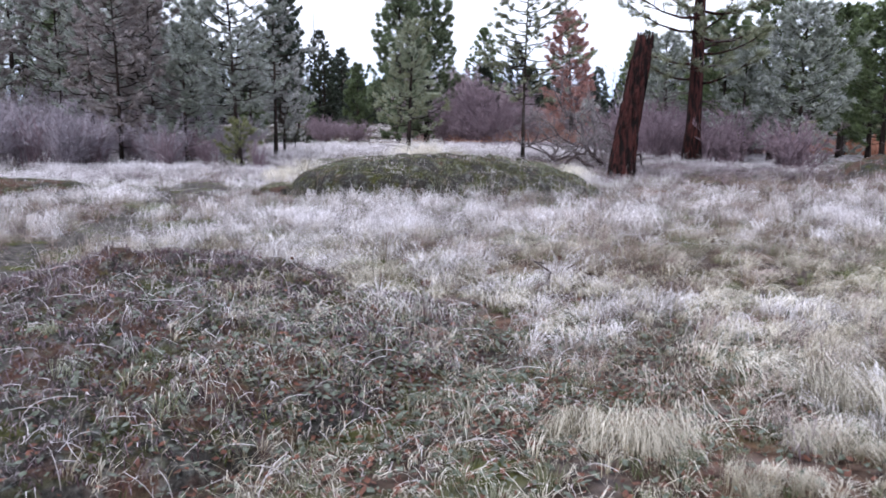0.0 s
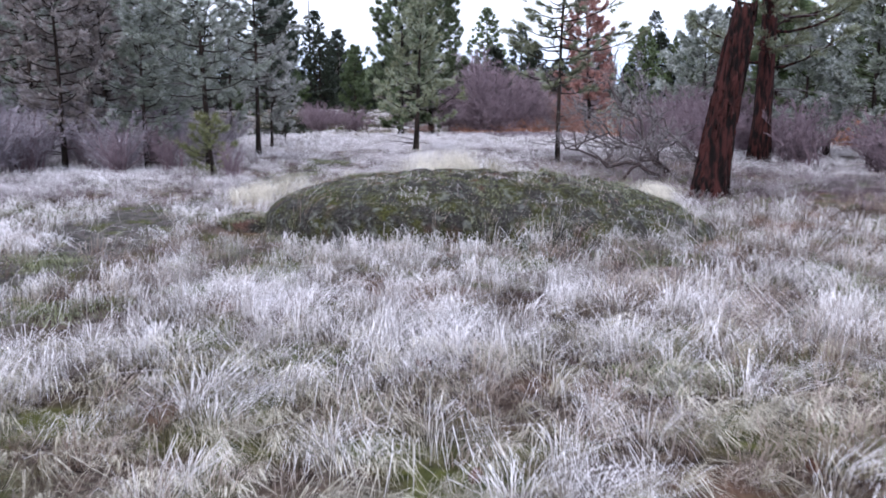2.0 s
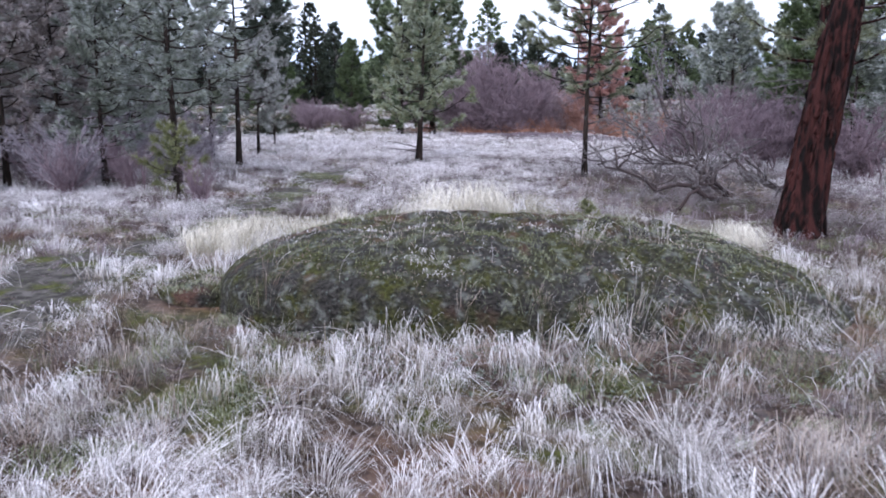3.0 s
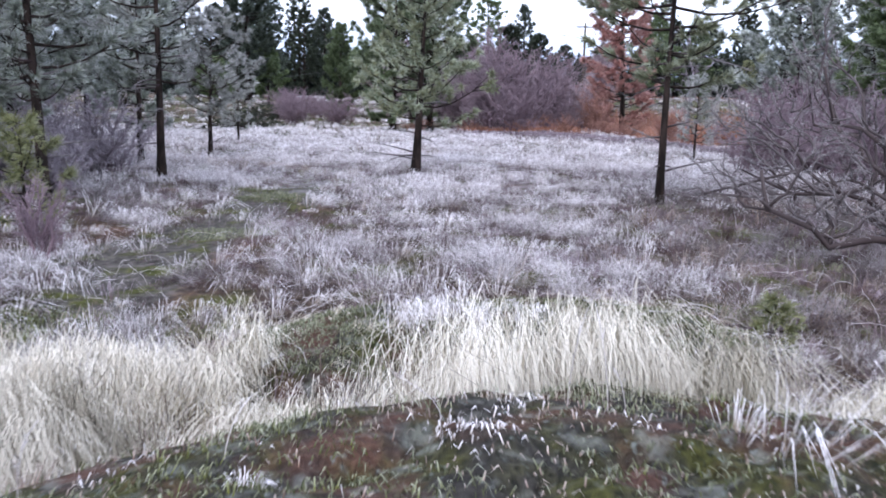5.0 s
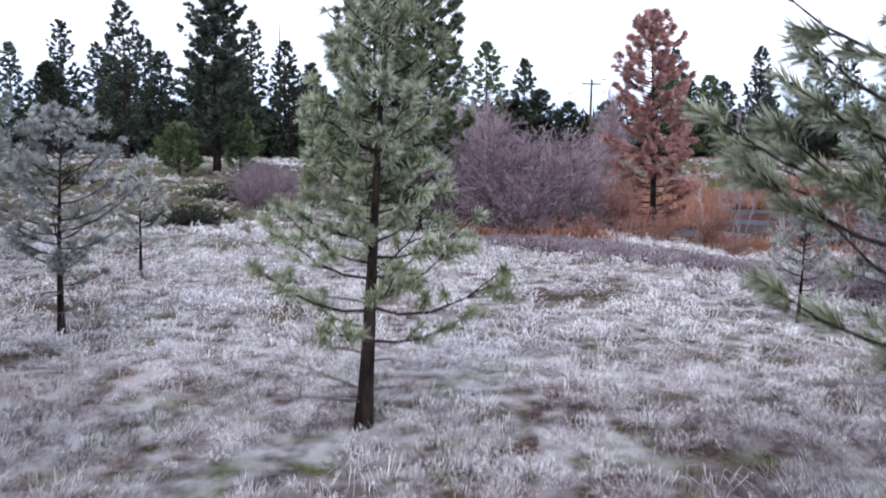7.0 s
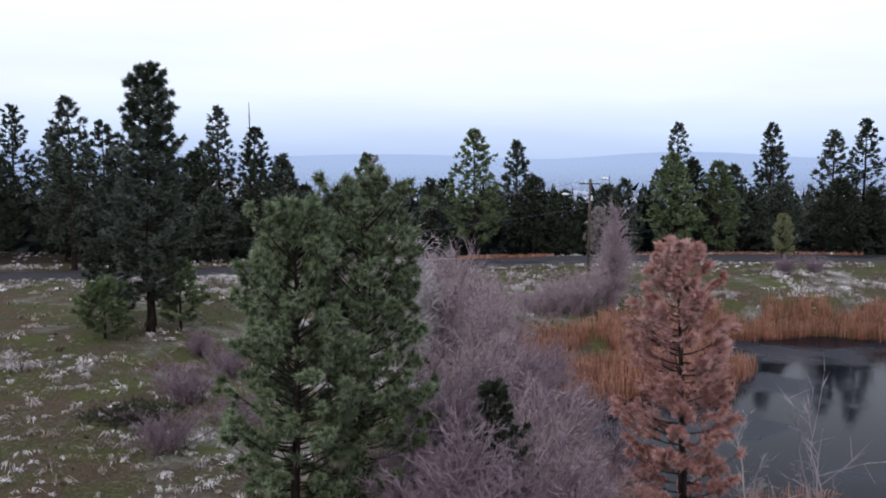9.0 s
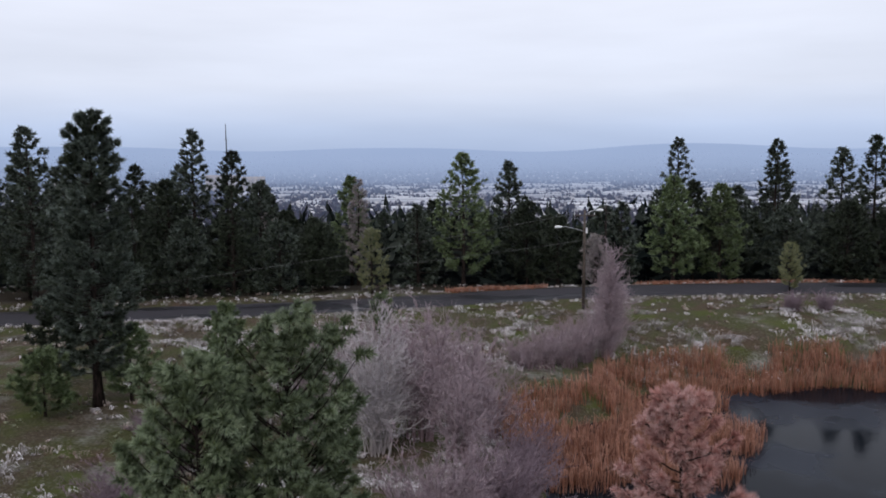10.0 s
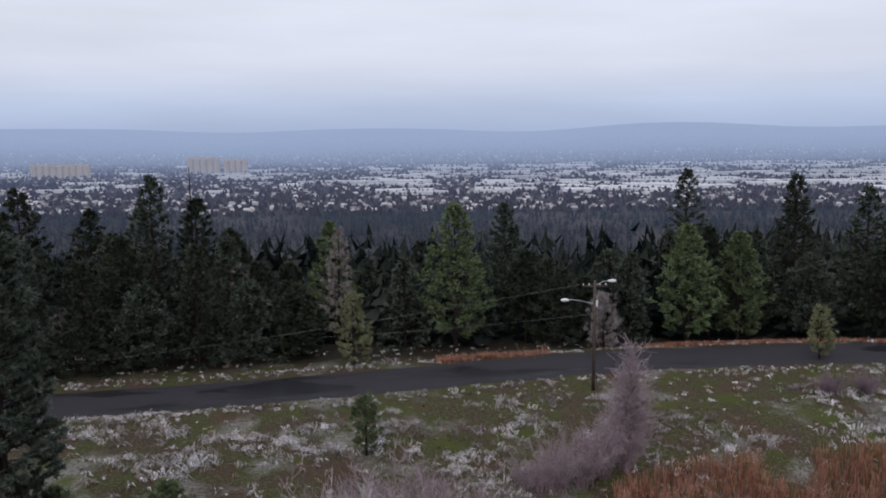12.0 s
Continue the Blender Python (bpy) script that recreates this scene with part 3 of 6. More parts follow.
ground()
rock(MAIN_MOUND, "rock_outcrop", "long low basalt outcrop covered with moss and rime", M_ROCK, 110, 40)
rock(BACK_MOUND, "rock_outcrop", "small mossy hump of rock in frosty grass", M_ROCK, 80, 26)
rock(FIRST_MOUND, "rock_outcrop", "flat rock hump under dark leaf litter and rimed stems", M_ROCK_B, 90, 34)
rock(CROWN, "rock_outcrop", "dark crown of rock with litter and rimed stems", M_ROCK_B, 80, 26)
rock(LEDGE, "rock_ledge", "dark rock ledge beside the worn trail", M_ROCK_B, 60, 18)
rock(SLAB, "rock_slab", "dark low rock slab in pale grass", M_ROCK_B, 60, 18)
rock(RIGHT_ROCK, "rock_slab", "brown mossy boulder back in the grass", M_ROCK, 60, 18)
road()
pond()


# ---- trees ----
def unit(v):
    return v / (np.linalg.norm(v, axis=-1, keepdims=True) + 1e-9)


def pine(name, x, y, h, crown=1.6, base=0.25, girth=0.0, leaf=M_PINE, bark=M_BARK, seed=1, limbs=60, tufts=9, count=14, size=0.17, width=0.008,
         lean=(0, 0), full=0.62, snags=0, z=None, label="", group="", rise=0.35, category="pine tree", ragged=0.3, spread=0.9, split=False, spire=False, sides=4):
    """A pine: tapered trunk, limbs in loose whorls, twigs with needle tufts; bare dead limbs low on the trunk."""
    rng = np.random.default_rng(seed)
    z = float(land(x, y)) - 0.05 if z is None else z
    girth = girth or 0.014 * h + 0.03
    top = thing(name, (x, y, z), label, category, group)
    trunk, wood, green = Geo(), Geo(), Geo()
    s = np.linspace(0, 1, 12)
    wob = 0.012 * h * np.stack([np.sin(3.1 * s + seed), np.cos(2.3 * s + 2 * seed)], -1) * s[:, None]
    axis = np.stack([lean[0] * s + wob[:, 0] - wob[0, 0], lean[1] * s + wob[:, 1] - wob[0, 1], h * s], -1)
    rad = girth * (1 - 0.93 * s) + 0.35 * girth * np.exp(-s * h / 0.35)
    trunk.tube(axis, rad, 9)
    part("trunk", trunk, bark, top, smooth=True)
    at = lambda k: np.array([np.interp(k, s, axis[:, q]) for q in range(3)])
    cen, way = [], []
    for i in range(limbs):
        wood = Geo() if split else wood
        u = (i + rng.uniform(0, 1)) / limbs
        k = base + (0.985 - base) * u ** 0.9
        shape = min(1.0, 0.5 + 2.2 * u) * (1 - u) ** full + 0.06
        if spire:
            shape = max(0.33 * (1 - u ** 8), 1 - (u / 0.42) ** 1.5) * min(1.0, 0.75 + 2.0 * u) + 0.03
        ln = crown * shape * rng.uniform(1 - ragged, 1 + 0.6 * ragged)
        az = i * 2.4 + rng.normal(0, 0.4)
        up = rise * (0.1 + 1.3 * u) + rng.normal(0, 0.1)
        o = at(k)
        out = np.array([math.cos(az), math.sin(az), 0.0])
        q = np.linspace(0, 1, sides + 1)
        bend = (up * q + 0.25 * q * q)[:, None] * np.array([0, 0, 1.0]) * ln
        pts = o + out * (ln * q)[:, None] + bend - np.array([0, 0, 0.12 * ln]) * (q * (1 - q) * 2)[:, None]
        wood.tube(pts, np.linspace(max(0.010 * h ** 0.5, 0.22 * girth) * (0.4 + 0.6 * shape), 0.004, sides + 1), sides, 0, 0.5, cap=False)
        m = max(2, int(round(tufts * (0.45 + 0.7 * shape))))
        f = rng.uniform(0.28, 1.0, m)
        f[0] = 1.0
        p = np.stack([np.interp(f, q, pts[:, c]) for c in range(3)], -1)
        side = np.cross(out, [0, 0, 1.0]) * rng.choice([-1, 1], m)[:, None] * rng.uniform(0.2, 1, m)[:, None]
        d = unit(out * 0.7 + side + np.array([0, 0, 0.45]) * rng.uniform(0, 1.3, m)[:, None])
        tl = (0.12 + 0.3 * (1 - f * 0.8)) * ln * rng.uniform(0.5, 1.1, m)
        tl[0] = 0.02
        e = p + d * tl[:, None]
        if sides > 3:
            wood.spikes(p, e, 0.006 + 0.0012 * h, 0.2, 0.8)
        cen.append(e)
        way.append(d)
        for w in (0.45, 0.75):
            sel = rng.uniform(size=m) < 0.55
            cen.append((p + (e - p) * w)[sel])
            way.append(d[sel])
        if split:
            part("branch", wood, bark, top)
    cen, way = np.concatenate(cen), np.concatenate(way)
    green.needles(rng, cen, way, size, count, width, spread)
    for i in range(snags):
        wood = Geo() if split else wood
        k = rng.uniform(0.05, base + 0.1)
        az, ln = rng.uniform(0, 6.28), crown * rng.uniform(0.3, 0.8)
        o = at(k)
        out = np.array([math.cos(az), math.sin(az), 0.0])
        q = np.linspace(0, 1, 5)
        pts = o + out * (ln * q)[:, None] + np.stack([0.05 * np.sin(5 * q + i), 0.05 * np.cos(4 * q + i), ln * (rng.uniform(-0.1, 0.35) * q - 0.15 * q * q)], -1)
        wood.tube(pts, np.linspace(0.017, 0.004, 5), 4, 0, 0.7, cap=False)
        t = rng.uniform(0.3, 1, 7)
        p = np.stack([np.interp(t, q, pts[:, c]) for c in range(3)], -1)
        d = unit(out + rng.normal(0, 0.6, (7, 3)))
        wood.spikes(p, p + d * rng.uniform(0.08, 0.3, (7, 1)) * ln, 0.005, 0.3, 0.9)
        if split:
            part("dead_branch", wood, M_DEADWOOD, top, "bare dead limb with rime")
    if not split:
        part("limb_work", wood, bark, top, kind="stuff")
    part("crown", green, leaf, top, kind="stuff")
    return top


def shrub(name, x, y, h, r, twig=M_TWIG, seed=1, stems=26, twigs=26, label="", group="", z=None, thick=0.02, upright=0.7, category="shrub", fine=3, split=False, coarse=1.0):
    """A leafless shrub: stems from one root, branches and a haze of fine twigs."""
    rng = np.random.default_rng(seed)
    z = float(surface(x, y)) - 0.05 if z is None else z
    top = thing(name, (x, y, z), label, category, group)
    wood, haze = Geo(), Geo()
    for i in range(stems):
        wood = Geo() if split else wood
        az, ln = rng.uniform(0, 6.28), h * rng.uniform(0.55, 1.0)
        out = np.array([math.cos(az), math.sin(az), 0.0])
        reach = r * rng.uniform(0.15, 1.0) ** 0.8
        q = np.linspace(0, 1, 6)
        o = np.array([*(rng.normal(0, 0.16, 2) * r), 0.0])
        ht = ln * (1 - 0.3 * (reach / r) ** 2)
        pts = o + out * (reach * q ** (1 + upright))[:, None] + np.array([0, 0, 1.0]) * (ht * q)[:, None]
        pts[1:-1, :2] += rng.normal(0, 0.025 * h, (4, 2))
        wood.tube(pts, np.linspace(thick * rng.uniform(0.6, 1.2), 0.004, 6), 4 if split else 3, 0.0, 0.5, cap=False)
        t = rng.uniform(0.22, 1.0, twigs)
        p = np.stack([np.interp(t, q, pts[:, c]) for c in range(3)], -1)
        d = unit(out * 0.5 + rng.normal(0, 0.55, (twigs, 3)) + np.array([0, 0, 0.8]))
        l1 = 0.24 * h * rng.uniform(0.4, 1.1, (twigs, 1)) * (1.15 - 0.6 * t[:, None])
        e = p + d * l1
        (wood.spikes if y < 34 else wood.slivers)(p, e, coarse * (0.0035 + 0.0012 * h), 0.2, 0.8)
        if split:
            part("stem", wood, twig, top)
        for _ in range(fine):
            s = rng.uniform(0.25, 1, (twigs, 1))
            b = p + (e - p) * s
            d2 = unit(d + rng.normal(0, 0.6, (twigs, 3)) + np.array([0, 0, 0.2]))
            (haze.spikes if y < 26 else haze.slivers)(b, b + d2 * l1 * rng.uniform(0.3, 0.75, (twigs, 1)), coarse * (0.002 + 0.0009 * h), 0.4, 1.0)
    if not split:
        part("stem_work", wood, twig, top, kind="stuff")
    part("twig_mass", haze, twig, top, kind="stuff")
    return top


def bush(name, x, y, rx, h, leaf, seed, label, n=420, size=0.13, category="bush", group=""):
    """A low evergreen bush: short stems under a cushion of needle tufts with an uneven outline."""
    rng = np.random.default_rng(seed)
    z = float(land(x, y)) - 0.05
    top = thing(name, (x, y, z), label, category, group)
    a, u = rng.uniform(0, 6.28, n), rng.uniform(0, 1, n) ** 0.5
    bulge = 1 + 0.25 * np.sin(3 * a + seed) + 0.15 * np.sin(7 * a)
    p = np.stack([rx * u * np.cos(a) * bulge, 0.7 * rx * u * np.sin(a) * bulge, h * (1 - u ** 2.2) * rng.uniform(0.35, 1.1, n) + 0.08], -1)
    d = unit(p * np.array([0.6, 0.6, 1.0]) + rng.normal(0, 0.25, (n, 3)))
    wood, green = Geo(), Geo()
    wood.spikes(p * np.array([0.25, 0.25, 0.0]), p, 0.012, 0, 0.5)
    green.needles(rng, p, d, size, 14, 0.012, 1.0)
    part("stem_work", wood, M_BARK, top, kind="stuff")
    part("foliage", green, leaf, top, kind="stuff")
    return top


# ---- the trees along the flight ----
pine("pine_tree", -0.77, 32.2, 5.0, 1.95, 0.21, 0.092, M_PINE_RIME, M_BARK, 3, 64, 6, 36, 0.155, 0.0105, (0.3, 0.1), 0.5, 9,
     label="young ponderosa pine with rimed grey-green needles and bare lower limbs", rise=0.5, split=True, spread=1.3, ragged=0.35, spire=True)
pine("pine_tree", 3.05, 27.4, 6.4, 1.95, 0.27, 0.062, M_PINE_RIME, M_BARK, 5, 58, 6, 26, 0.17, 0.0095, (0.1, 0.1), 0.5, 14,
     label="slender pine with thin rimed crown and long dead lower limbs", rise=0.25, split=True, spread=0.8, ragged=0.5)
pine("pine_tree", -5.15, 29.3, 5.6, 1.35, 0.3, 0.075, M_PINE_WHITE, M_BARK, 7, 40, 5, 22, 0.16, 0.0095, (0.05, 0), 0.5, 12,
     label="thin grey-green pine with dead limbs in frosty grass", split=True, spread=0.8, ragged=0.5)
pine("pine_tree", -5.6, 25.8, 6.0, 1.75, 0.24, 0.08, M_PINE_DUSK, M_BARK, 9, 60, 7, 24, 0.17, 0.0105, (-0.1, 0), 0.5, 10,
     label="grey-green pine with rimed needles at the meadow's edge", split=True, spread=0.9, ragged=0.4)
pine("pine_sapling", -5.15, 24.3, 1.4, 0.7, 0.1, 0.03, M_PINE_OLIVE, M_BARK, 10, 26, 5, 18, 0.14, 0.007, label="low yellow-green pine sapling under a taller pine", category="pine sapling")
pine("pine_tree", -6.25, 37.0, 3.75, 1.3, 0.24, 0.06, M_PINE_WHITE, M_BARK, 11, 46, 6, 22, 0.16, 0.010, (0.1, 0), 0.55, 5,
     label="small pine white with rime in the meadow", split=True, rise=0.5)
pine("pine_sapling", -6.7, 42.4, 2.9, 0.7, 0.16, 0.04, M_PINE_WHITE, M_BARK, 12, 30, 5, 16, 0.15, 0.008, label="slim pine sapling white with rime", category="pine sapling", rise=0.5)
pine("pine_sapling", 7.1, 38.5, 2.4, 0.7, 0.2, 0.035, M_PINE_WHITE, M_BARK, 13, 28, 5, 16, 0.15, 0.008, label="slim rimed pine sapling in pale grass", category="pine sapling", rise=0.5)

pine("pine_sapling", 1.75, 19.9, 0.42, 0.16, 0.1, 0.012, M_PINE_OLIVE, M_BARK, 15, 14, 4, 12, 0.09, 0.005, label="tiny bright green pine seedling in pale grass", category="pine sapling")

# tall living ponderosa behind the broken snag
pine("ponderosa_pine", 8.75, 28.5, 14.5, 3.4, 0.17, 0.27, M_PINE_RIME, M_BARK_RED, 21, 74, 11, 22, 0.24, 0.012, (0.3, 0), 0.5, 8,
     label="tall ponderosa pine with reddish plated bark", rise=0.2, split=True)

# double pine beyond the meadow
pine("pine_tree", -0.4, 56.2, 9.9, 2.2, 0.05, 0.17, M_PINE_KNOB, M_BARK, 31, 150, 5, 44, 0.25, 0.020, (0.1, 0), 0.34, 0,
     label="dense green pine with knobbly rimed tufts beside its twin", group="twin pines", rise=0.75, spread=1.7)
pine("pine_tree", -2.2, 55.4, 9.4, 1.9, 0.05, 0.16, M_PINE_KNOB, M_BARK, 32, 140, 5, 44, 0.25, 0.020, (0.2, 0), 0.34, 0,
     label="dense green pine with knobbly rimed tufts beside its twin", group="twin pines", rise=0.75, spread=1.7)

# rust-coloured dying pine by the pond
pine("dying_pine_tree", 9.2, 56.6, 8.95, 1.9, 0.08, 0.15, M_RUST, M_BARK, 33, 96, 12, 30, 0.22, 0.016, (-0.3, 0), 0.5, 4,
     label="dying pine with rust-red needles at the pond's shore", rise=0.4, category="dying tree")

pine("pine_tree", -14.6, 82, 15.6, 2.45, 0.10, 0.26, M_PINE_DEEP, M_BARK, 49, 170, 11, 18, 0.34, 0.036, (0, 0), 0.5,
     label="tall dense green pine between meadow and road", rise=0.3, sides=3)

# pines in the middle distance and across the road: x, y, height, crown
for i, (x, y, h, c) in enumerate([(-18.5, 86, 5.0, 2.0), (-13.2, 83, 4.2, 1.6), (-16.8, 80.5, 3.4, 1.7), (-33, 73, 15, 2.8), (-25, 62, 14, 2.5), (-29, 66, 12, 2.4),
                                  (-22, 55, 11, 2.2), (-40, 80, 16, 3), (-19, 46, 9, 2.0), (-36, 64, 13, 2.5), (-17, 41, 7.0, 1.8), (-14.6, 44, 10.5, 2.1), (-17.6, 44.5, 12.0, 2.3), (-21.5, 46, 12.5, 2.4),
                                  (-25.5, 49, 13, 2.5), (-20.5, 53, 13.5, 2.4), (-28, 45, 12, 2.5), (-13.2, 38.5, 8.4, 1.9), (-24, 40, 10, 2.3), (-17.5, 36.5, 8.8, 2.0)]):
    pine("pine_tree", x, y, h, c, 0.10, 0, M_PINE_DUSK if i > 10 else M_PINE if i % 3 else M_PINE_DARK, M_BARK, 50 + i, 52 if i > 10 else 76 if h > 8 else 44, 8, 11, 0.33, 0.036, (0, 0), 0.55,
         label="tall dark pine with rimed outer needles", group="meadow edge pines", rise=0.3, sides=3)
for i, (x, y, h, c) in enumerate([(-0.1, 98, 3.9, 1.0), (15.5, 39, 7.6, 2.0), (12.6, 34.5, 4.6, 1.4), (18.5, 35, 6.6, 2.0), (29, 60, 9, 2.2), (21, 44, 7.6, 2.0),
                                  (17, 48, 6.5, 2.0), (24, 50, 8.5, 2.1), (14.6, 33.8, 6.1, 2.3), (20.5, 40, 6.8, 2.0), (-13, 46, 6.5, 1.7), (13.2, 38.8, 6.6, 1.9), (11.6, 42.5, 6.0, 1.8)]):
    pine("pine_tree", x, y, h, c, 0.14, 0, (M_PINE_OLIVE, M_PINE, M_PINE_DUSK)[2 if i > 0 and i % 2 == 0 else 1], M_BARK, 71 + i, 84 if h > 5 else 40, 8 if h > 5 else 6, 16, 0.26, 0.026, (0, 0), 0.5,
         label="green pine among frosty shrubs", group="pond side pines", rise=0.45, sides=3)

pine("pine_tree", -7.1, 79.2, 6.9, 1.5, 0.05, 0.12, M_PINE, M_BARK, 69, 84, 9, 15, 0.27, 0.03, (0, 0), 0.6,
     label="slim green pine beside bare thicket", rise=0.4, sides=3)

# the row across the road: x, y, top height above the start, crown
ROW = [(-46, 131, 17.7, 3.2), (-30.6, 110, 17.0, 3.0), (-36, 121, 12.5, 2.8), (-20.6, 124.6, 17.2, 2.6), (-17.0, 126, 15.0, 2.8), (-25.5, 128, 11.5, 3.0), (-12, 128, 8.5, 2.6),
       (-5.0, 130, 12.2, 2.4), (6.9, 120.6, 14.6, 3.2), (12.65, 131, 13.8, 2.6), (14, 126, 9.6, 2.6), (2.5, 126, 8.5, 2.6), (-8.5, 124, 7.2, 2.4), (35, 143, 16.6, 3.4)]
ROW_B = [(31.8, 126, 11.6, 2.8), (28.5, 122.2, 12.2, 2.9), (33.6, 123, 11.4, 2.7), (37, 128, 11.0, 2.6), (44, 134.5, 16.2, 2.8), (49.5, 130, 15.2, 2.9), (53.5, 130.5, 16.6, 3.0),
         (41, 124, 9.0, 3.0), (47, 123, 9.5, 3.0), (58, 126, 12, 3.2), (20, 128, 6.5, 2.2), (-50, 118, 15.5, 3.2), (-41, 116, 11, 3.0), (-57, 124, 16, 3.2), (-35, 130, 15.8, 3.4), (-42, 133, 15, 3.4), (-29.5, 133, 13.5, 3.2), (-24, 131, 13.5, 3.0), (-15, 131, 11.5, 3.0)]
row_trees = []
for i, (x, y, t, c) in enumerate(ROW + ROW_B):
    z = float(land(x, y)) - 0.3
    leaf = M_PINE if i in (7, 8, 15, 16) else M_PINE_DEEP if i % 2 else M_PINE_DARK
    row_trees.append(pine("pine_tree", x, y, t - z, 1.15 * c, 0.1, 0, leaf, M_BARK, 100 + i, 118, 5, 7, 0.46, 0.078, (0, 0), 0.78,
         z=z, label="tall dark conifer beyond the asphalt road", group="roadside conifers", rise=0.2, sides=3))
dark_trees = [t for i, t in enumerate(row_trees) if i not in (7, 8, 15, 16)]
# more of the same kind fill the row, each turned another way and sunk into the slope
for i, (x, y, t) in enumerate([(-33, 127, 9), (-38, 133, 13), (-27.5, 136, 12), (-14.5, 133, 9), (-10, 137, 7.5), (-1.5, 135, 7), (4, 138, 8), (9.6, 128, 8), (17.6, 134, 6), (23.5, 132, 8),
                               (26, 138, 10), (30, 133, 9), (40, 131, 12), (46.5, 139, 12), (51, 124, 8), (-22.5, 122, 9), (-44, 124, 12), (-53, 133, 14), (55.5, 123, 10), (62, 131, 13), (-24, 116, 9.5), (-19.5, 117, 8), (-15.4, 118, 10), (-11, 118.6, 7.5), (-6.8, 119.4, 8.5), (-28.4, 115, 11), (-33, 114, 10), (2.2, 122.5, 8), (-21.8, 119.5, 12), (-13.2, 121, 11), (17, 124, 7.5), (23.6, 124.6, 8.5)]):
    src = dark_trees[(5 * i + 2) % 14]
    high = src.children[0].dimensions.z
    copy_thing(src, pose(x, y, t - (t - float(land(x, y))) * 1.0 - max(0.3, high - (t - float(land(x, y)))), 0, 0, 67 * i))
pine("pine_tree", -1.95, 116.3, 6.3, 1.75, 0.05, 0.1, M_PINE_OLIVE, M_BARK, 141, 60, 8, 16, 0.26, 0.02, label="young olive-green pine on the road's far verge", rise=0.5)
pine("pine_tree", 37.0, 114.0, 4.6, 1.3, 0.08, 0.08, M_PINE_OLIVE, M_BARK, 142, 50, 8, 16, 0.24, 0.02, label="young green pine beside the road", rise=0.5)
for i, (x, y, t) in enumerate([(-4.0, 126.5, 12.0), (-13.5, 127, 8.5), (-27, 119, 6.0), (20, 119.5, 6.5)]):
    z = float(land(x, y)) - 0.3
    pine("larch_tree", x, y, t - z, 1.6, 0.1, 0, M_BROWNNEEDLE, M_BARK, 150 + i, 60, 7, 9, 0.4, 0.018, z=z, label="bare pinkish grey larch between dark conifers", group="larches", rise=0.25, category="larch tree")


def snag(x, y, h, r, lean, seed, label, bark):
    """A dead trunk with a jagged broken top and a flared foot."""
    rng = np.random.default_rng(seed)
    z = float(land(x, y)) - 0.1
    top = thing("tree_snag", (x, y, z), label, "dead tree")
    g, n = Geo(), 52
    s = np.linspace(0, 1, 26)
    a = np.linspace(0, 2 * np.pi, n, endpoint=False)
    A, S = np.meshgrid(a, s)
    rad = r * (1 - 0.34 * S) + 0.38 * r * np.exp(-S * h / 0.24) * (1 + 0.3 * np.sin(5 * A + 1)) + 0.07 * r * np.abs(np.sin(5 * A + 2.2 * np.sin(7 * S) + 1.3 * np.sin(23 * S))) + 0.05 * r * np.sin(11 * A + 9 * S)
    Z = h * S + (S > 0.97) * rng.uniform(-0.28, 0.12, (1, n)) * min(1, h / 3)
    X, Y = rad * np.cos(A) + lean[0] * S ** 1.2, rad * np.sin(A) + lean[1] * S
    i, j = np.meshgrid(np.arange(25), np.arange(n), indexing="ij")
    p, q = i * n + j, i * n + (j + 1) % n
    cap = np.array([[lean[0], lean[1], h - 0.35 * min(1, h / 3)]])
    k = np.arange(n)
    g.add(np.concatenate([np.stack([X, Y, Z], -1).reshape(-1, 3), cap]),
          np.concatenate([np.stack([p, q, q + n], -1).reshape(-1, 3), np.stack([p, q + n, p + n], -1).reshape(-1, 3), np.stack([np.full(n, 26 * n), 25 * n + k, 25 * n + (k + 1) % n], -1)]))
    part("trunk", g, bark, top, smooth=True)
    # loose bark plates, longer than wide, proud of the wood
    v, w = np.meshgrid(np.linspace(-1, 1, 6), np.linspace(-1, 1, 4), indexing="ij")
    i, j = np.meshgrid(np.arange(5), np.arange(3), indexing="ij")
    a = (4 * i + j).ravel()
    faces = np.concatenate([np.stack([a, a + 1, a + 5], -1), np.stack([a, a + 5, a + 4], -1)])
    for _ in range(150):
        az, s0 = rng.uniform(0, 2 * np.pi), rng.uniform(0.06, 0.88)
        hw, hl = rng.uniform(0.10, 0.2), rng.uniform(0.12, 0.30)
        S = np.clip(s0 + v * hl / h, 0, 0.97)
        A = az + w * hw * (1 - 0.45 * v * v) + 0.05 * rng.normal(size=v.shape)
        R = r * (1 - 0.34 * S) + 0.38 * r * np.exp(-S * h / 0.24) + 0.055 * r + 0.034 * (1 - np.maximum(np.abs(v), np.abs(w)) ** 4) + 0.004 * rng.normal(size=v.shape) - 0.02 * (np.maximum(np.abs(v), np.abs(w)) > 0.99)
        g = Geo()
        g.add(np.stack([R * np.cos(A) + lean[0] * S ** 1.2, R * np.sin(A) + lean[1] * S, h * S], -1), faces)
        part("bark_plate", g, bark, top)
    return top


BIG_SNAG = snag(4.42, 19.35, 3.2, 0.25, (0.5, 0.1), 4, "broken ponderosa trunk with deep red-brown bark plates", M_BARK_RED)


